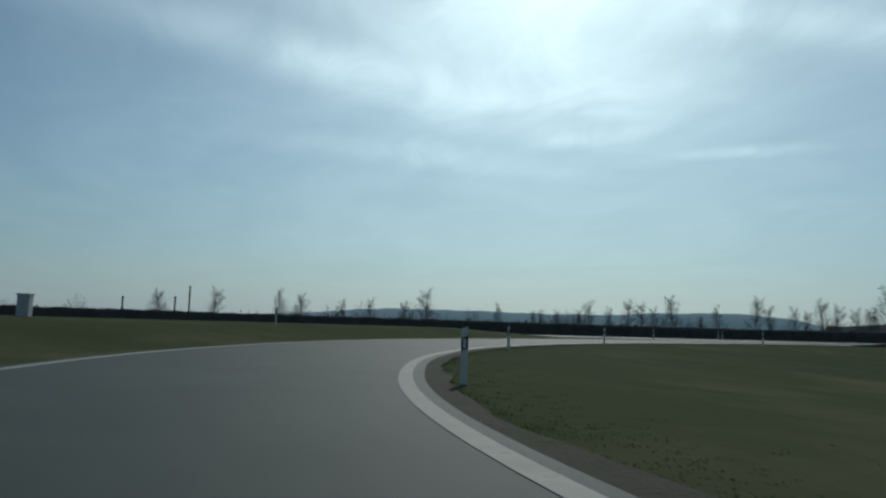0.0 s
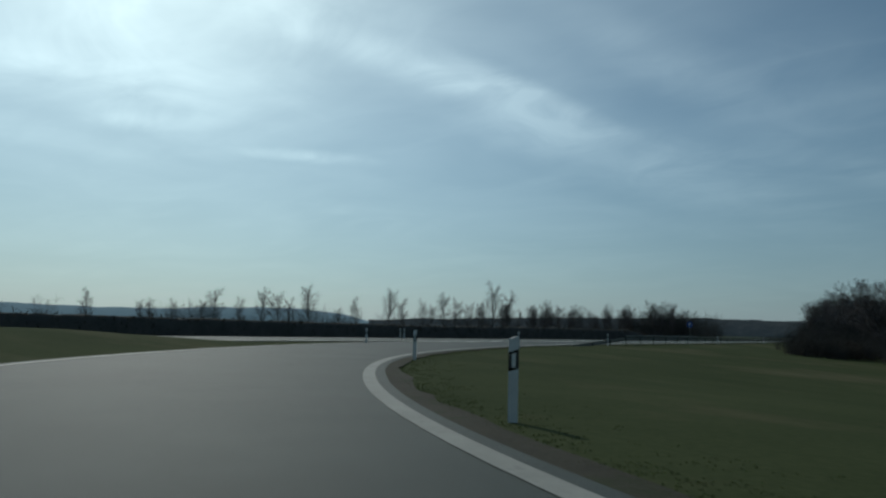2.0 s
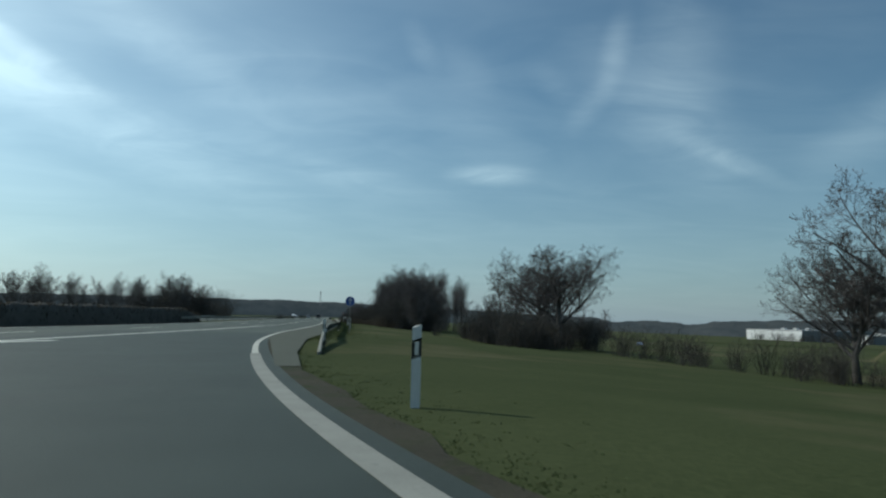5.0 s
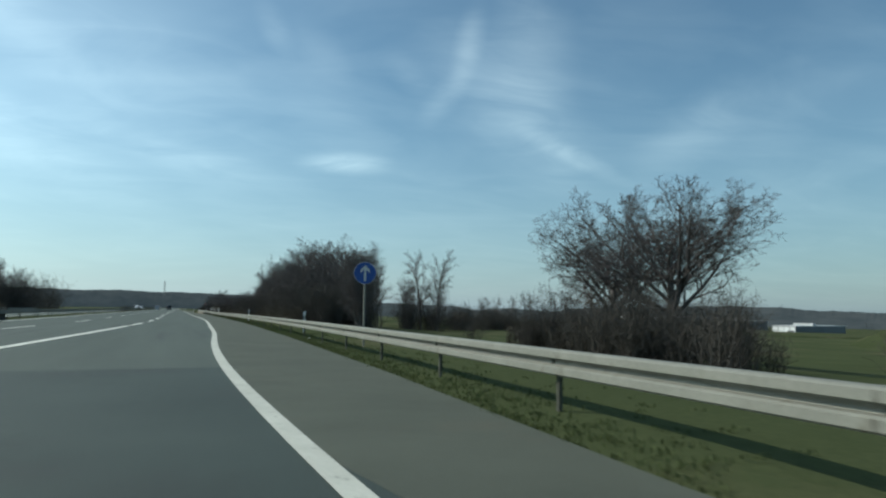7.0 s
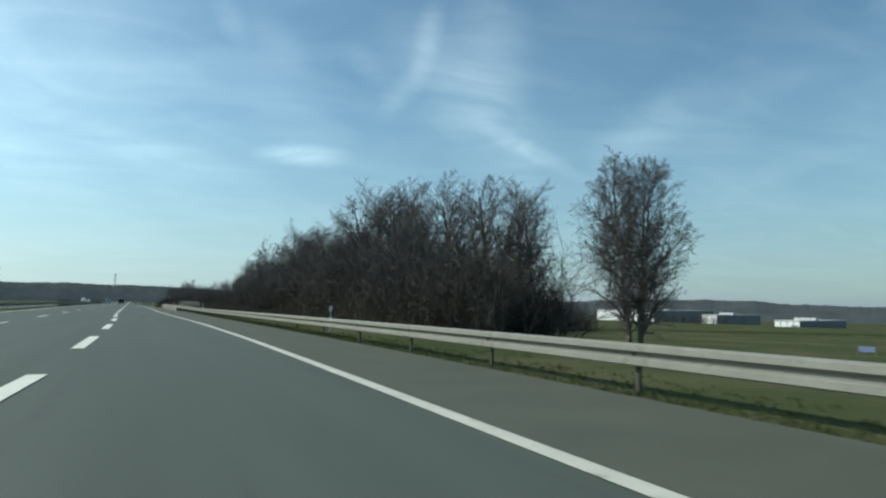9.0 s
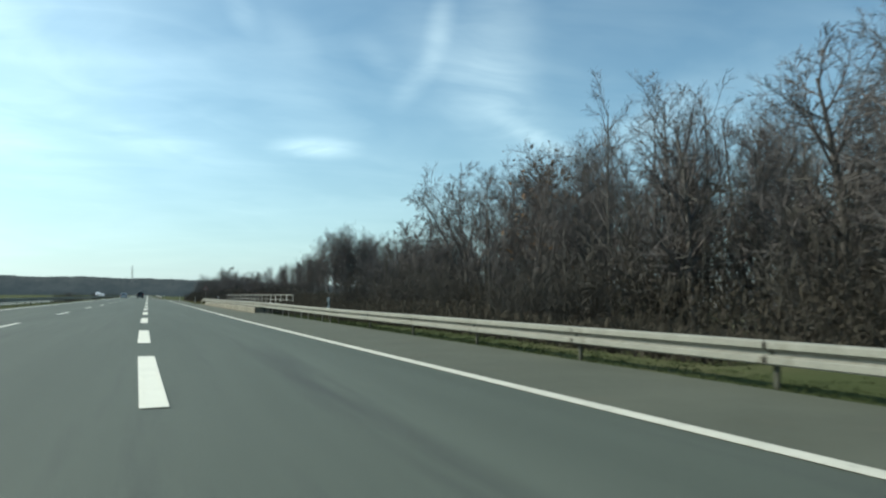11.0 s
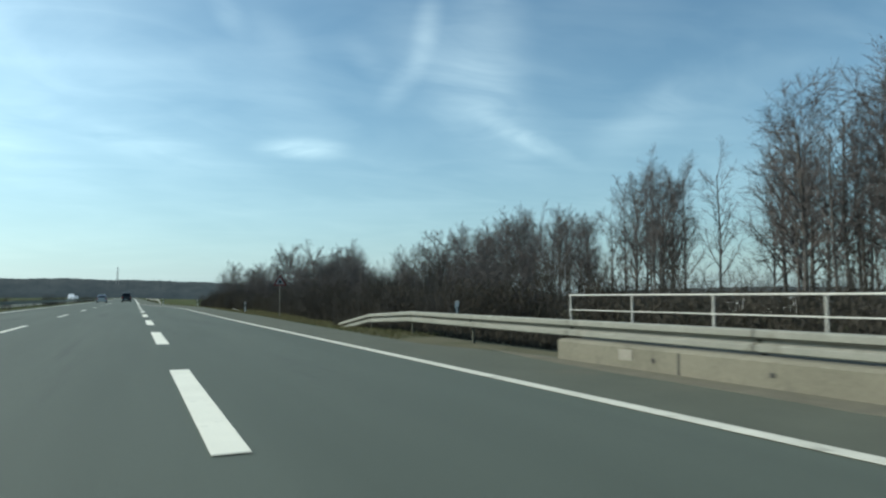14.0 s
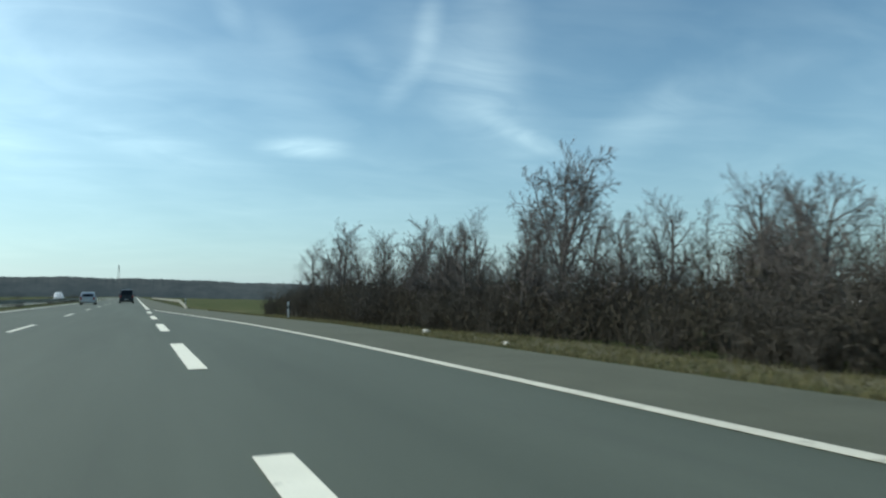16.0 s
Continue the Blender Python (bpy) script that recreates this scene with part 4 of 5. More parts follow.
# the wood behind the bridge
for j in range(38):
    y = 43 + j * 0.93 + rnd.uniform(-0.4, 0.4)
    plant(talls, 23.0 + (j * 5 % 13) * 0.9 + rnd.uniform(-0.5, 0.5), y, float(np.interp(y, [43, 50, 58, 64, 78], [0.86, 0.95, 0.92, 0.8, 0.77])) * rnd.uniform(0.92, 1.05), j)
for j in range(56):
    y = 43 + j * 0.64 + rnd.uniform(-0.4, 0.4)
    plant(poles, 22.0 + (j * 7 % 11) * 1.2 + rnd.uniform(-0.5, 0.5), y, float(np.interp(y, [43, 50, 58, 64, 78], [0.92, 1.08, 1.05, 0.9, 0.85])) * rnd.uniform(0.85, 1.06), j)
for j in range(10):
    y = 66 + j * 0.7 + rnd.uniform(-0.5, 0.5)
    plant(talls, 20.5 + (j * 5 % 9) * 0.75, y, float(np.interp(y, [66, 73, 80], [0.8, 0.86, 0.68])) * rnd.uniform(0.88, 1.06), j)
for j in range(18):
    y = 66 + j * 0.42 + rnd.uniform(-0.5, 0.5)
    plant(poles, 20.0 + (j * 7 % 11) * 0.7, y, float(np.interp(y, [66, 73, 80], [0.95, 1.02, 0.8])) * rnd.uniform(0.85, 1.08), j)
for j in range(9):      # a small clump past the end of the tall wood
    plant(poles if j % 3 else talls, 20.2 + (j * 5 % 9) * 0.28, 79.0 + j * 0.5, (0.86 if j % 3 else 0.63) * rnd.uniform(0.9, 1.05), j)
for j in range(14):
    plant(poles if j % 3 else talls, 17.0 + (j * 5 % 9) * 0.5, 80.5 + j * 1.3, (0.68 if j % 3 else 0.47) * rnd.uniform(0.85, 1.05), j)
for j in range(14):
    y = 91 + j * 0.8 + rnd.uniform(-0.8, 0.8)
    plant(talls, 22.5 + rnd.uniform(-2.0, 3.0), y, 0.56 + rnd.uniform(-0.06, 0.05), j)
# deeper rows that close the woods behind
deep = random.Random(17)
for j in range(30):
    y = 2 + j * 1.15 + deep.uniform(-0.5, 0.5)
    plant(talls if j % 3 else poles, 23.5 + deep.uniform(0, 9), y, 0.86 * deep.uniform(0.85, 1.1), j)
for j in range(34):
    y = 92 + j * 1.9 + deep.uniform(-0.8, 0.8)
    plant(poles if j % 3 else ashes, float(brush_front(y)) + 6 + deep.uniform(0, 5), y, 0.5 * deep.uniform(0.8, 1.15), j)
# low trees of the long thicket
for j in range(40):
    y = 78 + j * 2.15 + rnd.uniform(-1, 1)
    x = float(brush_front(y)) + rnd.uniform(1.2, 5.0)
    plant(ashes, x, y, float(np.interp(y, [78, 90, 98, 104, 110, 114, 124, 134, 165], [0.4, 0.42, 0.46, 0.52, 0.54, 0.5, 0.43, 0.53, 0.68])) * rnd.uniform(0.82, 1.12), j)
plant(open_oaks, 14.9, 133.7, 1.2, 0, slim=0.85)
plant(open_oaks, 14.5, 109.9, 0.88, 0)
plant(open_oaks, 14.4, 107.0, 0.86, 0, slim=0.7)
plant(ashes, 14.5, 115.0, 0.52, 0)
plant(ashes, 13.9, 121.5, 0.5, 2)
plant(ashes, 15.0, 123.6, 0.54, 1)
plant(ashes, 14.4, 126.5, 0.5, 0)
plant(ashes, 14.5, 89.5, 0.56, 2)
plant(ashes, 14.5, 84.4, 0.53, 1)
plant(oaks, 13.2, 143.0, 0.5, 1)
plant(ashes, 11.5, 154.3, 0.68, 1)

# young trees on the far side of the motorway
FAR_ROW = ((-166.8, 0.79), (-160.8, 0.85), (-153.3, 0.86), (-150.7, 0.81), (-145.3, 0.69), (-141.6, 0.74), (-137.6, 0.73), (-134.3, 1.04), (-123.1, 0.74), (-118.1, 0.62), (-116.2, 0.65), (-114.7, 0.63), (-111.3, 0.67), (-108.7, 0.94), (-105.7, 0.75), (-102.2, 1.04), (-100.1, 0.95), (-96.3, 0.82), (-92.8, 1.24), (-88.0, 0.65), (-85.5, 0.93), (-76.1, 1.34), (-74.2, 1.03), (-68.7, 1.01), (-61.3, 1.37), (-53.6, 1.08), (-46.5, 1.8), (-64.9, 0.93), (-58.0, 1.18), (-48.0, 1.08), (-20.9, 1.08), (-6.6, 1.2), (-50.8, 1.1), (-38.5, 1.23), (-24.2, 1.22), (-19.4, 1.17), (-4.4, 1.37))        # (along the road, size)
for j, (y, size) in enumerate(FAR_ROW):
    plant(saplings, -37 + rnd.uniform(-1, 1), y, size, j, z=-0.1, lean=rnd.uniform(-4, 4), slim=0.95)
for j in range(44):
    y = -42 + j * 2.6 + rnd.uniform(-1.2, 1.2)
    x = -31 - rnd.uniform(0, 9) + float(smooth(20, 50, y)) * 4
    plant(saplings if j % 2 else ashes, x, y, (1.25 if j % 2 else 0.78) * rnd.uniform(0.75, 1.15) * (1 + 0.35 * float(smooth(15, 40, y))), j, z=-0.1)

# ---------------------------------------------------------------- thickets, each a stand of many stems
SCRUBS = []
for s in (71, 72, 73, 74):
    w = make_scrub(s, 15, 6, 5)
    SCRUBS.append(w.arrays(1))


LIGHT = [make_scrub(s, 11, 5, 5).arrays(1) for s in (75, 76, 77, 78)]


def thicket(label, spots, name="thicket"):
    """spots: (x, y, size, height share)."""
    rng = np.random.default_rng(len(spots))
    VV, QQ, base = [], [], 0
    zs = height([(x, y) for x, y, _, _ in spots])
    for (x, y, s, hs), z in zip(spots, zs):
        V, Q = (LIGHT if name == "hedge" else SCRUBS)[rng.integers(0, 4)]
        a = rng.uniform(0, 6.28)
        c, sn = math.cos(a), math.sin(a)
        W_ = np.c_[(V[:, 0] * c - V[:, 1] * sn) * s + x, (V[:, 0] * sn + V[:, 1] * c) * s + y, V[:, 2] * s * hs + z]
        VV.append(W_)
        QQ.append(Q + base)
        base += len(V)
    return quads(name, np.concatenate(VV), np.concatenate(QQ), SCRUB, None, label, "stuff", "thicket")


def scatter(count, seed, fx, y0, y1, size):
    r = random.Random(seed)
    out = []
    for _ in range(count):
        y = r.uniform(y0, y1)
        a, b = fx(y)
        s = r.uniform(*size)
        out.append((r.uniform(a, b), y, s, r.uniform(0.85, 1.2)))
    return out


def brambles(label, count, seed, fx, y0, y1, top, size=0.045, lift=0.9, ragged=0.45):
    """Withered leaves and runners crowding the foot of a thicket, up to the height top(y)."""
    rng = np.random.default_rng(seed)
    y = rng.uniform(y0, y1, count)
    a, b = fx(y)
    x = a + (b - a) * rng.uniform(0, 1, count) ** 1.3
    swell = np.array([noise.noise((px * 0.3, py * 0.3, seed)) + 0.6 * noise.noise((px * 0.9, py * 0.9, seed)) for px, py in zip(x, y)])
    g = height(np.c_[x, y])
    t = np.maximum(top(y) * (1 + ragged * swell), 0.25) * np.clip(0.35 + (x - a) / 1.6, 0, 1)
    z = g + (t - np.minimum(g, 0)) * rng.uniform(0.02, 1, count) ** lift
    p = np.c_[x, y, z]
    u, v = rng.normal(0, size, (count, 3)) * (0.9, 0.9, 1.9), rng.normal(0, size, (count, 3)) * 0.4
    V = np.stack([p - u, p + v, p + u, p - v], 1).reshape(-1, 3)
    return quads("brambles", V, np.arange(len(V)).reshape(-1, 4), BRAMBLE, None, label, "stuff", "brambles")


thicket("dense leafless scrub filling the stand before the bridge", scatter(60, 1, lambda y: (13.2, 20.0), -33, 2, (1.0, 1.6)) + scatter(44, 11, lambda y: (11.5, 17.0), 0, 27, (0.6, 1.0)))
thicket("low dark scrub under the oaks at the meadow's edge", [q for q in scatter(90, 13, lambda y: (17.0, 30.0), -84, -63, (0.6, 0.95)) if q[0] - 2.1 < (q[1] + 101.6) * 0.95 and q[0] - 1.3 > (q[1] + 83) * 1.15] + [(q[0], q[1], q[2] * (0.5 if q[1] > -83 else 0.75 if q[1] > -100 else 1.0), q[3]) for q in scatter(90, 2, lambda y: (14.0 + max(-y - 70, 0) * 0.5, 19.0 + max(-y - 70, 0) * 0.62), -122, -69, (0.5, 0.95)) if q[0] - 1.3 > (q[1] + 83) * 1.15 and (q[0] > 25.5 or not -91 < q[1] < -83)])
thicket("dark rounded bush at the meadow's edge", [(15.0 + rnd.uniform(-1.3, 1.3), -33.5 + rnd.uniform(-2.0, 2.0), rnd.uniform(1.0, 1.35), 1.0) for _ in range(12)])
thicket("scrub on the slope below the bridge", scatter(12, 3, lambda y: (11.5, 20.0), 20, 29, (0.7, 1.0)) + scatter(60, 33, lambda y: (13.0, 24.0), 29, 77, (0.42, 0.66)))
thicket("long leafless roadside thicket", scatter(130, 4, lambda y: (float(brush_front(y)), float(brush_front(y)) + 2.5), 77, 166, (0.5, 0.75)) + scatter(80, 14, lambda y: (float(brush_front(y)) + 2.0, 16.5), 77, 166, (0.7, 1.05)))
thicket("tall leafless scrub behind the roadside thicket", scatter(40, 41, lambda y: (float(brush_front(y)) + 3.0, float(brush_front(y)) + 7.0), 106, 150, (0.75, 1.1)) + scatter(46, 43, lambda y: (float(brush_front(y)) + 3.5, float(brush_front(y)) + 7.5), 100, 127, (0.75, 1.1)) + scatter(40, 42, lambda y: (16.0, 21.0), 68, 102, (0.75, 1.1)))
thicket("low dark hedge beyond the opposite lanes", scatter(90, 5, lambda y: (float(main_curve(y)) - 29.0, float(main_curve(y)) - 26.2), -190, 70, (0.62, 0.95)), "hedge")
thicket("dark hedge in the median", scatter(60, 6, lambda y: (-11.7, -11.1), 90, 300, (0.36, 0.46)), "hedge")
thicket("tall leafless scrub beyond the opposite lanes", scatter(36, 7, lambda y: (-33.0, -27.0), 18, 110, (1.6, 2.6)))

brambles("dark low brambles behind the guard rail", 26000, 27, lambda y: (7.7 + 0.6 * (1 - smooth(4, 14, y)) - 0.9 * smooth(20, 23, y), 12.6 + 0 * y), -8, 26.2, lambda y: 0.35 + 0.35 * smooth(-8, 8, y))
brambles("dark brambles at the foot of the stand", 46000, 21, lambda y: (12.2 + 0 * y, 18.0 + 0 * y), -33, 28, lambda y: 1.5 + 0 * y)
brambles("dark brambles on the slope beside the bridge", 40000, 22, lambda y: (12.5 + 0 * y, 22.0 + 0 * y), 27, 78, lambda y: 1.15 + 0 * y, lift=0.45)
brambles("dark brambles at the foot of the roadside thicket", 62000, 23, lambda y: (brush_front(y) + 0.1, brush_front(y) + 3.6), 76, 167, lambda y: 1.5 + 0 * y)
thicket("dark hedgerow across the low fields", [(36 + 40 * f + rnd.uniform(-2.5, 2.5), 5 + 41 * f + rnd.uniform(-2.5, 2.5), rnd.uniform(1.1, 1.6), 1.0) for f in [k / 59 for k in range(60)]])


def hedge_top(y):
    return np.interp(y, [-240, -140, -100, -75, -44, -36], [1.45, 1.32, 1.25, 1.5, 1.6, 0.8])


def median_hedge(y0, y1, step=0.45):
    """A clipped dense hedge: a lumpy rounded body along the median."""
    ys = np.arange(y0, y1, step)
    arc = np.linspace(0, math.pi, 11)
    V = []
    for y in ys:
        c, h = float(main_curve(y)) - 11.4, float(hedge_top(y))
        for a in arc:
            w = abs(math.cos(a)) ** 0.6 * math.copysign(1, math.cos(a))
            r = 1 + 0.16 * noise.noise((y * 0.9, a * 1.6, 4.0)) + 0.10 * noise.noise((y * 2.6, a * 4.0, 8.0))
            V.append((c + 0.62 * w * r, y, -0.1 + (h + 0.1) * math.sin(a) ** 0.5 * (1 + 0.5 * (r - 1))))
    m = len(arc)
    i = (np.arange(len(ys) - 1)[:, None] * m + np.arange(m - 1)[None]).ravel()
    return quads("hedge", V, np.c_[i, i + 1, i + 1 + m, i + m], SCRUB, None, "dense dark clipped hedge along the median", "stuff", "hedge")


median_hedge(-240, -36)
brambles("loose twigs on the median hedge", 24000, 24, lambda y: (main_curve(y) - 12.1, main_curve(y) - 10.7), -240, -36, lambda y: hedge_top(y) + 0.12, 0.075, 0.7, 0.12)
brambles("low withered growth under the guard rail", 11000, 25, lambda y: (6.9 + 0 * y, 9.6 + 0 * y), 65.2, 84, lambda y: 0.25 + 0 * y)
brambles("dark undergrowth beneath the meadow oaks", 12000, 26, lambda y: (np.maximum(17.5, 1.3 + (y + 83) * 1.15), np.maximum(17.5, 1.3 + (y + 83) * 1.15) + 6), -80, -62, lambda y: 0.65 + 0 * y, 0.06)

# ---------------------------------------------------------------- distance


def ridge(name, label, radius, a0, a1, tops, base, material, seed, crown=6.0, rise=3.0):
    """Far woods round the view: angles in degrees to the left of the motorway's direction; tops: (angle, height).
    The skyline is ragged at the scale of stands, crowns and twigs."""
    rng = np.random.default_rng(seed)
    arc = abs(a1 - a0) * radius * math.pi / 180
    s = np.arange(0, arc, crown * 0.28)
    ang = a0 + (a1 - a0) * s / arc
    rowsv = []
    for f, dr in ((0.0, 0), (0.35, 25), (0.6, 50), (0.8, 80), (1.0, 110), (0.85, 190)):
        bump = np.array([noise.noise((v / (crown * 5), f * 9, seed)) * 1.2 + noise.noise((v / (crown * 1.6), f * 9, seed + 3)) * 0.7 for v in s]) * rise + rng.uniform(-0.3, 0.3, len(s)) * rise
        swell = np.array([noise.noise((a * 0.35, seed, 0)) * 4 for a in ang])
        top = np.interp(ang, *zip(*sorted(tops))) + swell
        z = base + (top - base) * f + (bump if f > 0.7 else 0)
        rowsv.append(np.c_[-np.sin(np.radians(ang)) * (radius + dr), np.cos(np.radians(ang)) * (radius + dr) - 60, z])
    V = np.concatenate(rowsv)
    m = len(ang)
    i = np.arange(m - 1)
    Q = np.concatenate([np.c_[c * m + i, c * m + i + 1, (c + 1) * m + i + 1, (c + 1) * m + i] for c in range(len(rowsv) - 1)])
    return quads(name, V, Q, material, None, label, "structure", "backdrop")


# the far woods carry their haze in their glowing materials
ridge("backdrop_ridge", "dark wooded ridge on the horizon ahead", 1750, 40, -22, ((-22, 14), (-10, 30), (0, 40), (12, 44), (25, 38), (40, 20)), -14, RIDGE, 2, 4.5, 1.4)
ridge("backdrop_hills", "wooded hills on the horizon, blue haze painted on", 2700, 125, 25, ((25, 6), (37, 10), (39.5, 22), (42, 50), (46, 66), (51, 62), (55, 50), (60, 45), (67, 52), (73, 50), (76, 44), (79, 28), (85, 10), (125, 6)), -6, RIDGE_FAR, 4, 14, 1.6)
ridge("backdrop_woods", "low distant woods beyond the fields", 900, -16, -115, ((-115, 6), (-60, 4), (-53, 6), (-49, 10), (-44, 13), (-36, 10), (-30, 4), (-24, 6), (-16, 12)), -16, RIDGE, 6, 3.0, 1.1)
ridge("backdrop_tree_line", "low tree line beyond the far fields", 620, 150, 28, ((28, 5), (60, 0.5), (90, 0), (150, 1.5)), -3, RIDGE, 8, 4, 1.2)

mast = thing("radio_mast", "slender lattice mast rising over the wooded ridge", "mast", at=pose(-33, 1720, 30) @ Matrix.Diagonal((0.8, 0.8, 0.62, 1)))
for sx in (-1, 1):
    for sy in (-1, 1):
        part("leg", rod((sx * 3.0, sy * 3.0, 0), (sx * 0.9, sy * 0.9, 58), 0.42, 5), MAST_RED, mast)
for k in range(9):
    z0, z1 = 6 * k, 6 * k + 6
    w0, w1 = 3.0 - 2.1 * z0 / 58, 3.0 - 2.1 * z1 / 58
    for s in (-1, 1):
        part("brace", rod((-w0 * s, -w0, z0), (w1 * s, -w1, z1), 0.22, 4), MAST_RED, mast)


def hall(name, label, x, y, z, turn, w, d, h, wall, panels, parapet=0.5, extras=True):
    """A flat-roofed hall: clad walls with raised panels, a roof edge, doors and small roof units."""
    ob = thing(name, label, "building", at=pose(x, y, z, 0, 0, turn))
    part("wall", box((0, d / 2, h / 2 - 1, w, d, h + 2)), WALL_GREY, ob, "grey side walls")
    part("roof", box((0, d / 2, h + parapet / 2, w + 0.6, d + 0.6, parapet)), ROOF_GREY, ob)
    step = w / panels
    for k in range(panels):
        part("panel", box((-w / 2 + (k + 0.5) * step, -0.12, h / 2, step - 0.5, 0.2, h - 0.6)), wall, ob)
    if extras:
        part("door", box((w * 0.3, -0.3, 1.6, 4.0, 0.2, 3.2)), WALL_GREY, ob, "grey roller door")
        for k in range(4):
            part("roof_unit", box((-w * 0.35 + k * w * 0.22, d * 0.4, h + parapet + 0.7, 3.0, 3.0, 1.4)), ROOF_GREY, ob)
    return ob


def seen_from(az, dist, ex=1.1, ey=-72.7):
    return ex + math.sin(radians(az)) * dist, ey + math.cos(radians(az)) * dist


bx, by = seen_from(37.4, 540)
hall("factory_hall", "long white clad industrial hall beyond the fields", bx, by, -12.6, -72, 48, 84, 11.6, WALL_WHITE, 6)
bx, by = seen_from(43.5, 520)
hall("office_block", "small white industrial building with dark windows", bx, by, -12.2, -74, 11, 60, 8.8, WALL_WHITE, 3)
bx, by = seen_from(48.6, 470)
hall("low_hall", "low white industrial building with a flat roof", bx, by, -11.2, -76, 15, 60, 5.6, WALL_WHITE, 4)
bx, by = seen_from(39.0, 470)
thicket("dark hedge in front of the industrial halls", [(bx + rnd.uniform(-30, 55), by + rnd.uniform(-30, 10), rnd.uniform(1.2, 1.9), 1.0) for _ in range(46)], "hedge")

banner = thing("banner", "blue banner board standing in the field", "banner")
bz = float(height([(54.4, -23.8)])[0])
banner.matrix_world = pose(54.4, -23.8, bz, 0, 0, 125) @ Matrix.Diagonal((0.7, 1, 0.85, 1))
part("sheet", box((0, 0, 0.55, 1.6, 0.03, 0.5)), PALE_BLUE, banner)
part("stripe", box((0.1, -0.02, 0.58, 1.2, 0.02, 0.2)), WHITE, banner, "white stripe")
part("stake", box((-0.9, 0.03, 0.2, 0.05, 0.05, 1.1)), STEEL, banner)
part("stake", box((0.9, 0.03, 0.2, 0.05, 0.05, 1.1)), STEEL, banner)

cabinet = thing("roadside_cabinet", "pale grey cabinet standing on the grass island", "cabinet", at=pose(5.2, -174.1, float(height([(5.2, -174.1)])[0]), 0, 0, 70) @ Matrix.Diagonal((0.75, 1, 1.1, 1)))
part("body", box((0, 0, 0.55, 0.9, 0.45, 1.1)), ROOF_GREY, cabinet, bevel=0.02)
part("lid", box((0, 0, 1.13, 1.0, 0.55, 0.06)), ROOF_GREY, cabinet)
part("door", box((-0.21, -0.235, 0.58, 0.38, 0.02, 0.95)), ROOF_GREY, cabinet)
part("door", box((0.21, -0.235, 0.58, 0.38, 0.02, 0.95)), ROOF_GREY, cabinet)

for x, y, top in ((-6.9, -165.0, 3.0), (-7.2, -166.0, 2.2), (-7.0, -169.6, 2.0)):
    pole = thing("marker_pole", "slim dark steel pole beside the motorway", "pole", "poles beside the motorway", at=pose(x, y, float(height([(x, y)])[0])))
    part("shaft", rod((0, 0, -0.3), (0, 0, top), 0.06, 8), BLACK, pole)
    part("cap", rod((0, 0, top), (0, 0, top + 0.12), 0.075, 8), POST_STEEL, pole)
# ---------------------------------------------------------------- vehicles


def loft(sections):
    """Closed rings of equal count, joined in order and capped."""
    bm = bmesh.new()
    rings = [[bm.verts.new(p) for p in ring] for ring in sections]
    for a, b in zip(rings, rings[1:]):
        for k in range(len(a)):
            j = (k + 1) % len(a)
            bm.faces.new((a[k], a[j], b[j], b[k]))
    bm.faces.new(rings[0][::-1])
    bm.faces.new(rings[-1])
    bmesh.ops.recalc_face_normals(bm, faces=bm.faces)
    return bm


def car_section(y, half, low, belt, roof, top_half):
    """A rounded cross-section of a car body at y."""
    pts = [(-half * 0.92, low), (-half, low + 0.12), (-half, belt - 0.06), (-half * 0.96, belt), (-top_half, roof - 0.07), (-top_half * 0.88, roof),
           (top_half * 0.88, roof), (top_half, roof - 0.07), (half * 0.96, belt), (half, belt - 0.06), (half, low + 0.12), (half * 0.92, low)]
    return [(x, y, z) for x, z in pts]


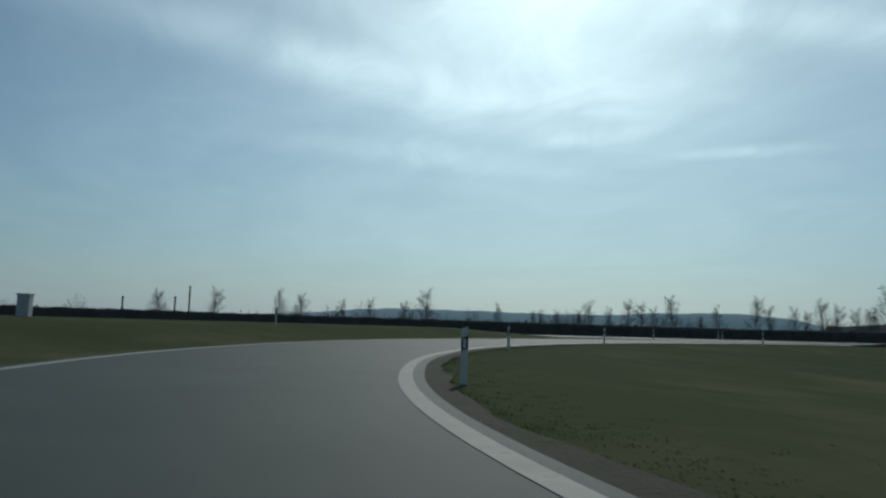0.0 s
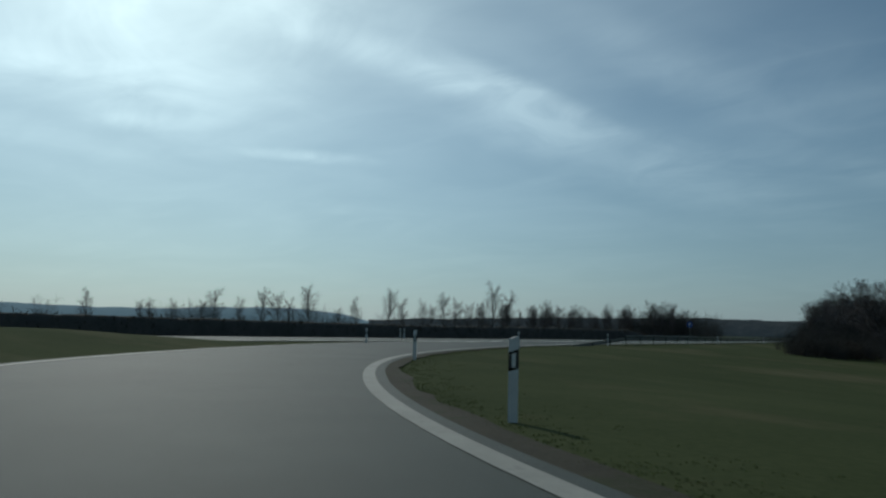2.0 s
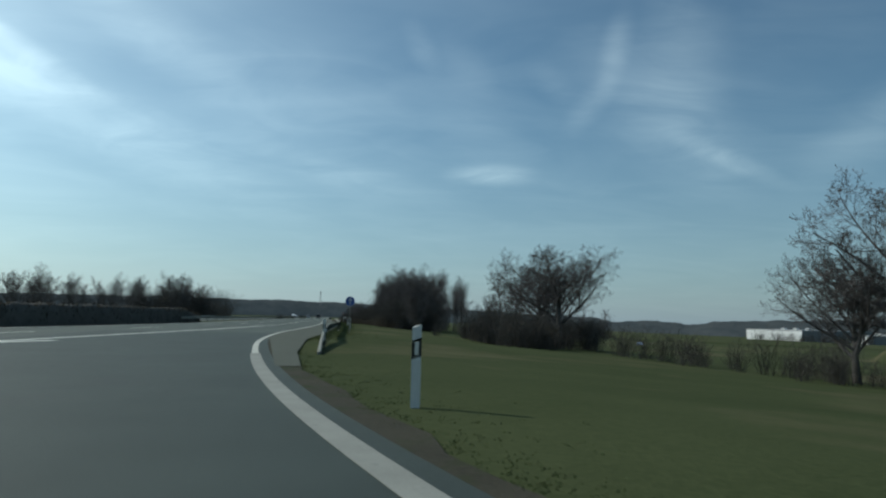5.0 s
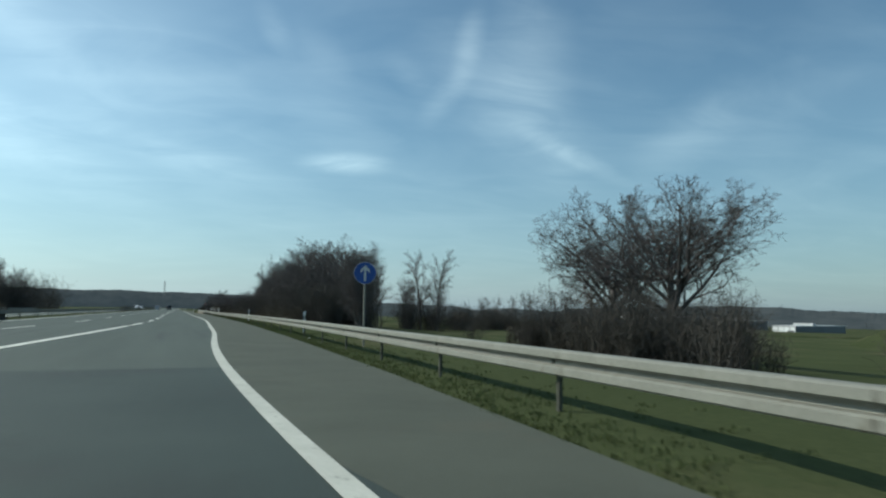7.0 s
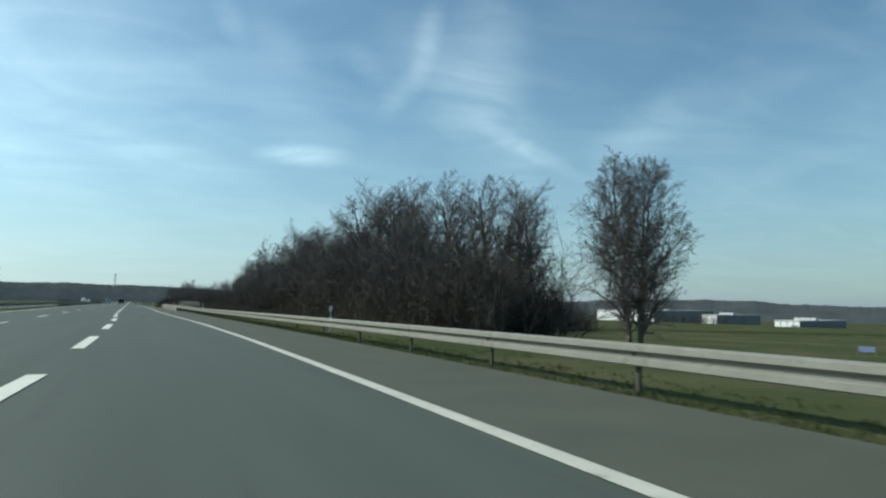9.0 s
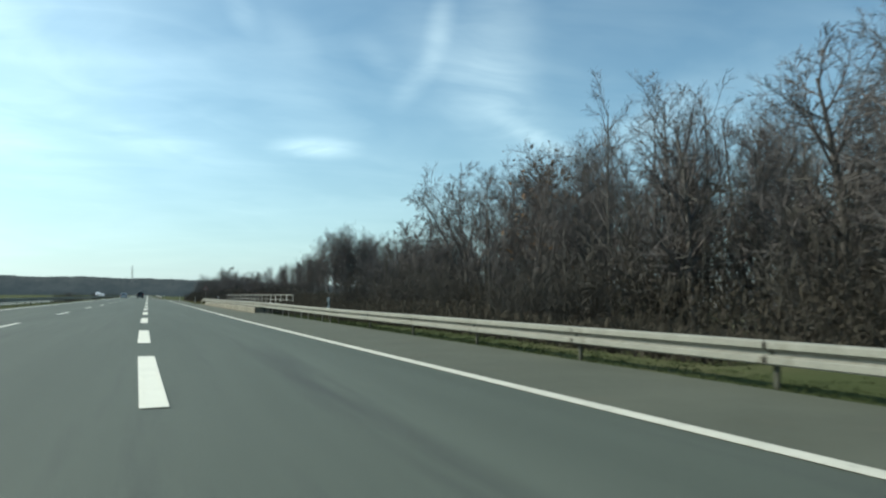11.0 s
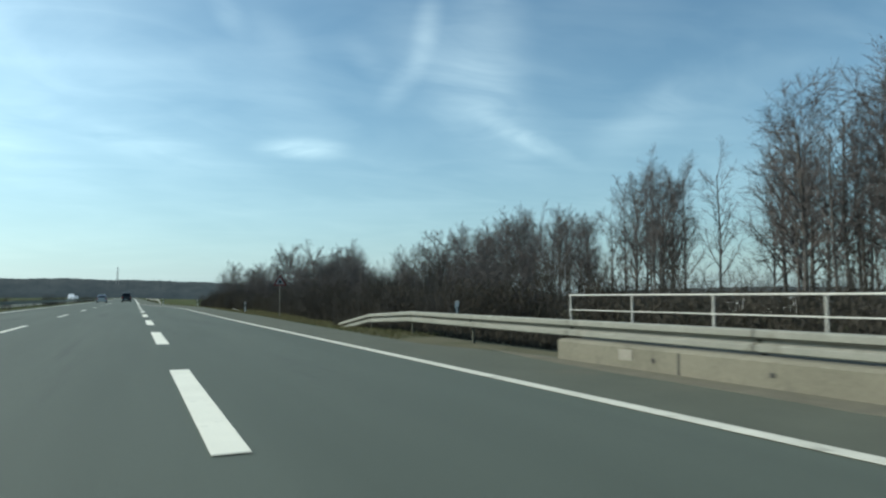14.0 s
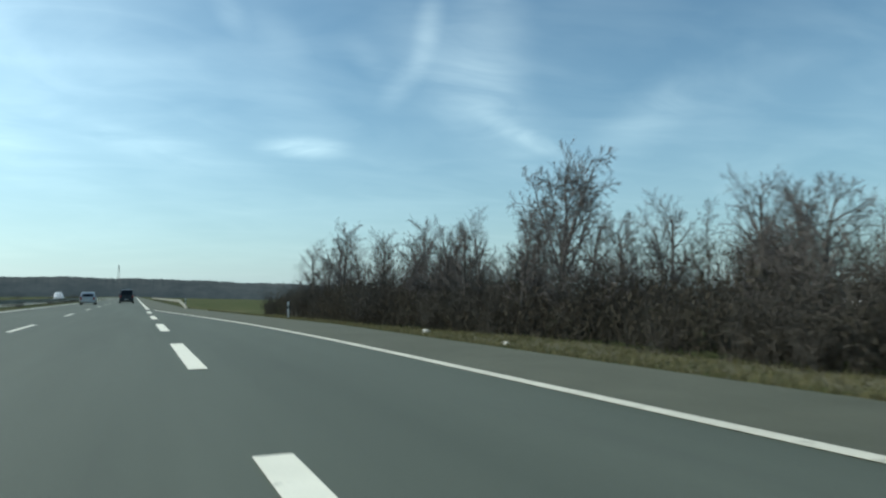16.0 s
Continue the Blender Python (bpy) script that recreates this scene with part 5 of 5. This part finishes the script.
def vehicle(name, label, paint, length, width, tall, nose, at):
    """A car or van, tail at y = 0, nose at +y."""
    h = width / 2
    ob = thing(name, label, "car", at=at)
    belt = 0.56 * tall
    L = length
    secs = [(0.0, 0.9, 0.42, belt - 0.1, belt + 0.02, 0.8), (0.05, 0.97, 0.3, belt, belt + 0.10, 0.86), (0.07 * L, 1.0, 0.25, belt, tall - 0.06, 0.80), (0.16 * L, 1.0, 0.22, belt, tall, 0.80),
            (0.50 * L, 1.0, 0.22, belt, tall, 0.80), (0.62 * L, 1.0, 0.22, belt, tall - 0.10, 0.78), (nose * L, 1.0, 0.22, belt, belt + 0.08, 0.88), (0.95 * L, 0.97, 0.25, belt - 0.14, belt - 0.06, 0.86), (L, 0.86, 0.34, belt - 0.28, belt - 0.2, 0.78)]
    part("body", loft([car_section(y, h * a, lo, be, ro, h * t) for y, a, lo, be, ro, t in secs]), paint, ob)
    # glass lies 6 mm proud of the shell
    rear = bmesh.new()
    y0, y1 = 0.045, 0.068 * L
    vs = [rear.verts.new(p) for p in ((-h * 0.74, y0 - 0.01, belt + 0.13), (h * 0.74, y0 - 0.01, belt + 0.13), (h * 0.68, y1 - 0.012, tall - 0.13), (-h * 0.68, y1 - 0.012, tall - 0.13))]
    rear.faces.new(vs)
    bmesh.ops.solidify(rear, geom=rear.faces, thickness=0.02)
    part("rear_window", rear, DARK_GLASS, ob, "dark tinted glass")
    for s in (-1, 1):
        for a, b in ((0.12, 0.33), (0.35, 0.60)):
            g = bmesh.new()
            vs = [g.verts.new(p) for p in ((s * (h * 0.952), a * L, belt + 0.05), (s * (h * 0.952), b * L, belt + 0.05), (s * (h * 0.82), (b - 0.02) * L, tall - 0.14), (s * (h * 0.82), a * L, tall - 0.14))]
            g.faces.new(vs)
            bmesh.ops.solidify(g, geom=g.faces, thickness=0.015)
            part("side_window", g, DARK_GLASS, ob, "dark tinted glass")
        part("tail_lamp", box((s * h * 0.83, 0.03, belt - 0.12, 0.2, 0.12, 0.34)), LAMP_RED, ob, "red tail lamp")
        part("mirror", box((s * (h + 0.09), 0.64 * L, belt + 0.06, 0.18, 0.10, 0.13)), BLACK, ob)
        for f in (0.17, 0.81):
            wheel = part("wheel", rod((s * (h - 0.2), f * L, 0.31), (s * (h + 0.005), f * L, 0.31), 0.31, 20), RUBBER, ob, "black tyre")
            part("rim", rod((s * (h - 0.05), f * L, 0.31), (s * (h + 0.012), f * L, 0.31), 0.19, 14), RIM, wheel, "alloy rim")
    part("bumper", box((0, -0.02, 0.42, width * 0.94, 0.12, 0.22)), BLACK if paint is NAVY else paint, ob, bevel=0.03)
    part("plate", box((0, -0.085, 0.55, 0.5, 0.012, 0.11)), WHITE, ob, "pale number plate")
    return ob


vehicle("van", "dark van driving on the motorway", NAVY, 4.9, 1.95, 2.05, 0.80, pose(-2.0, 222, 0))
vehicle("estate_car", "silver car driving on the motorway", SILVER, 4.3, 1.76, 1.58, 0.74, pose(-6.3, 208, 0))
vehicle("white_car", "white car on the opposite lanes", CAR_WHITE, 4.4, 1.8, 1.5, 0.74, pose(-16.0, 286, 0, 0, 0, 180))
vehicle("white_van", "white van on the opposite lanes", CAR_WHITE, 5.2, 2.0, 2.2, 0.82, pose(-20.0, 330, 0, 0, 0, 180))

# ---------------------------------------------------------------- verge grass and litter


def tufts(name, label, spots, material, size, blades, seed):
    """Short curved blades in tufts."""
    rng = np.random.default_rng(seed)
    spots = np.asarray(spots)
    z = height(spots)
    nb = len(spots) * blades
    base = np.repeat(np.c_[spots, z], blades, 0) + np.c_[rng.normal(0, 0.06, (nb, 2)), np.zeros(nb)]
    a = rng.uniform(0, 6.28, nb)
    d = np.c_[np.cos(a), np.sin(a), np.zeros(nb)]
    side = np.c_[-np.sin(a), np.cos(a), np.zeros(nb)] * 0.008
    L = rng.uniform(0.5, 1.2, nb)[:, None] * size
    lean = rng.uniform(0.15, 0.7, nb)[:, None]
    mid = base + d * L * lean * 0.35 + np.array((0, 0, 1)) * L * 0.6
    tip = base + d * L * lean + np.array((0, 0, 1)) * L
    V = np.stack([base - side, base + side, mid + side * 0.8, mid - side * 0.8, tip + side * 0.25, tip - side * 0.25], 1).reshape(-1, 3)
    b = np.arange(nb)[:, None] * 6
    Q = np.concatenate([b + np.array([[0, 1, 2, 3]]), b + np.array([[3, 2, 4, 5]])])
    return quads(name, V, Q, material, None, label, "stuff", "grass")


rg = np.random.default_rng(9)
yv = rg.uniform(-98, 26, 6000)
tufts("grass", "green grass under the guard rail", np.c_[edge_right(yv) + rg.exponential(0.6, 6000), yv], BLADES, 0.048, 7, 2)
pick_s = rg.integers(60, 168, 3000)
along_s = inner_edge[pick_s] + (inner_edge[pick_s + 1] - inner_edge[pick_s]) * rg.uniform(0, 1, (3000, 1))
tufts("grass", "short spring grass fraying over the earth beside the ramp", along_s + RIGHT_OF[pick_s] * (0.25 + rg.exponential(0.45, 3000))[:, None], BLADES, 0.018, 6, 6)
yv = rg.uniform(72, 165, 6000)
tufts("dry_grass", "withered pale grass on the verge", np.c_[edge_right(yv) + 0.05 + (brush_front(yv) - edge_right(yv)) * rg.uniform(0, 1.05, 6000), yv], STRAW, 0.15, 8, 3)
yv = rg.uniform(72, 165, 4000)
tufts("grass", "green grass on the verge", np.c_[edge_right(yv) + 0.05 + (brush_front(yv) - edge_right(yv)) * rg.uniform(0, 1.05, 4000), yv], BLADES, 0.09, 6, 4)


def litter(x, y, size, seed):
    """A crumpled scrap of pale plastic."""
    bm = bmesh.new()
    bmesh.ops.create_icosphere(bm, subdivisions=2, radius=size)
    r = random.Random(seed)
    for v in bm.verts:
        v.co *= r.uniform(0.55, 1.15)
        v.co.z = v.co.z * 0.5
    me = bpy.data.meshes.new("litter")
    bm.to_mesh(me)
    bm.free()
    me.materials.append(WHITE)
    ob = new("litter", me)
    ob.location = (x, y, float(height([(x, y)])[0]) + size * 0.25 + (0.035 if y > 64 else 0.0))
    return tagged(ob, "crumpled pale plastic scrap lying on the verge", "litter", "scraps on the verge")


litter(9.4, 134.5, 0.2, 1)
litter(8.8, 127.0, 0.13, 2)
litter(6.6, -75.5, 0.07, 3)

# templates that found no place of their own
for kinds in (oaks, uprights, ashes, saplings, talls, leafy, poles, open_oaks):
    for ob in kinds:
        if ob.name not in placed:
            for c in list(ob.children_recursive) + [ob]:
                bpy.data.objects.remove(c)
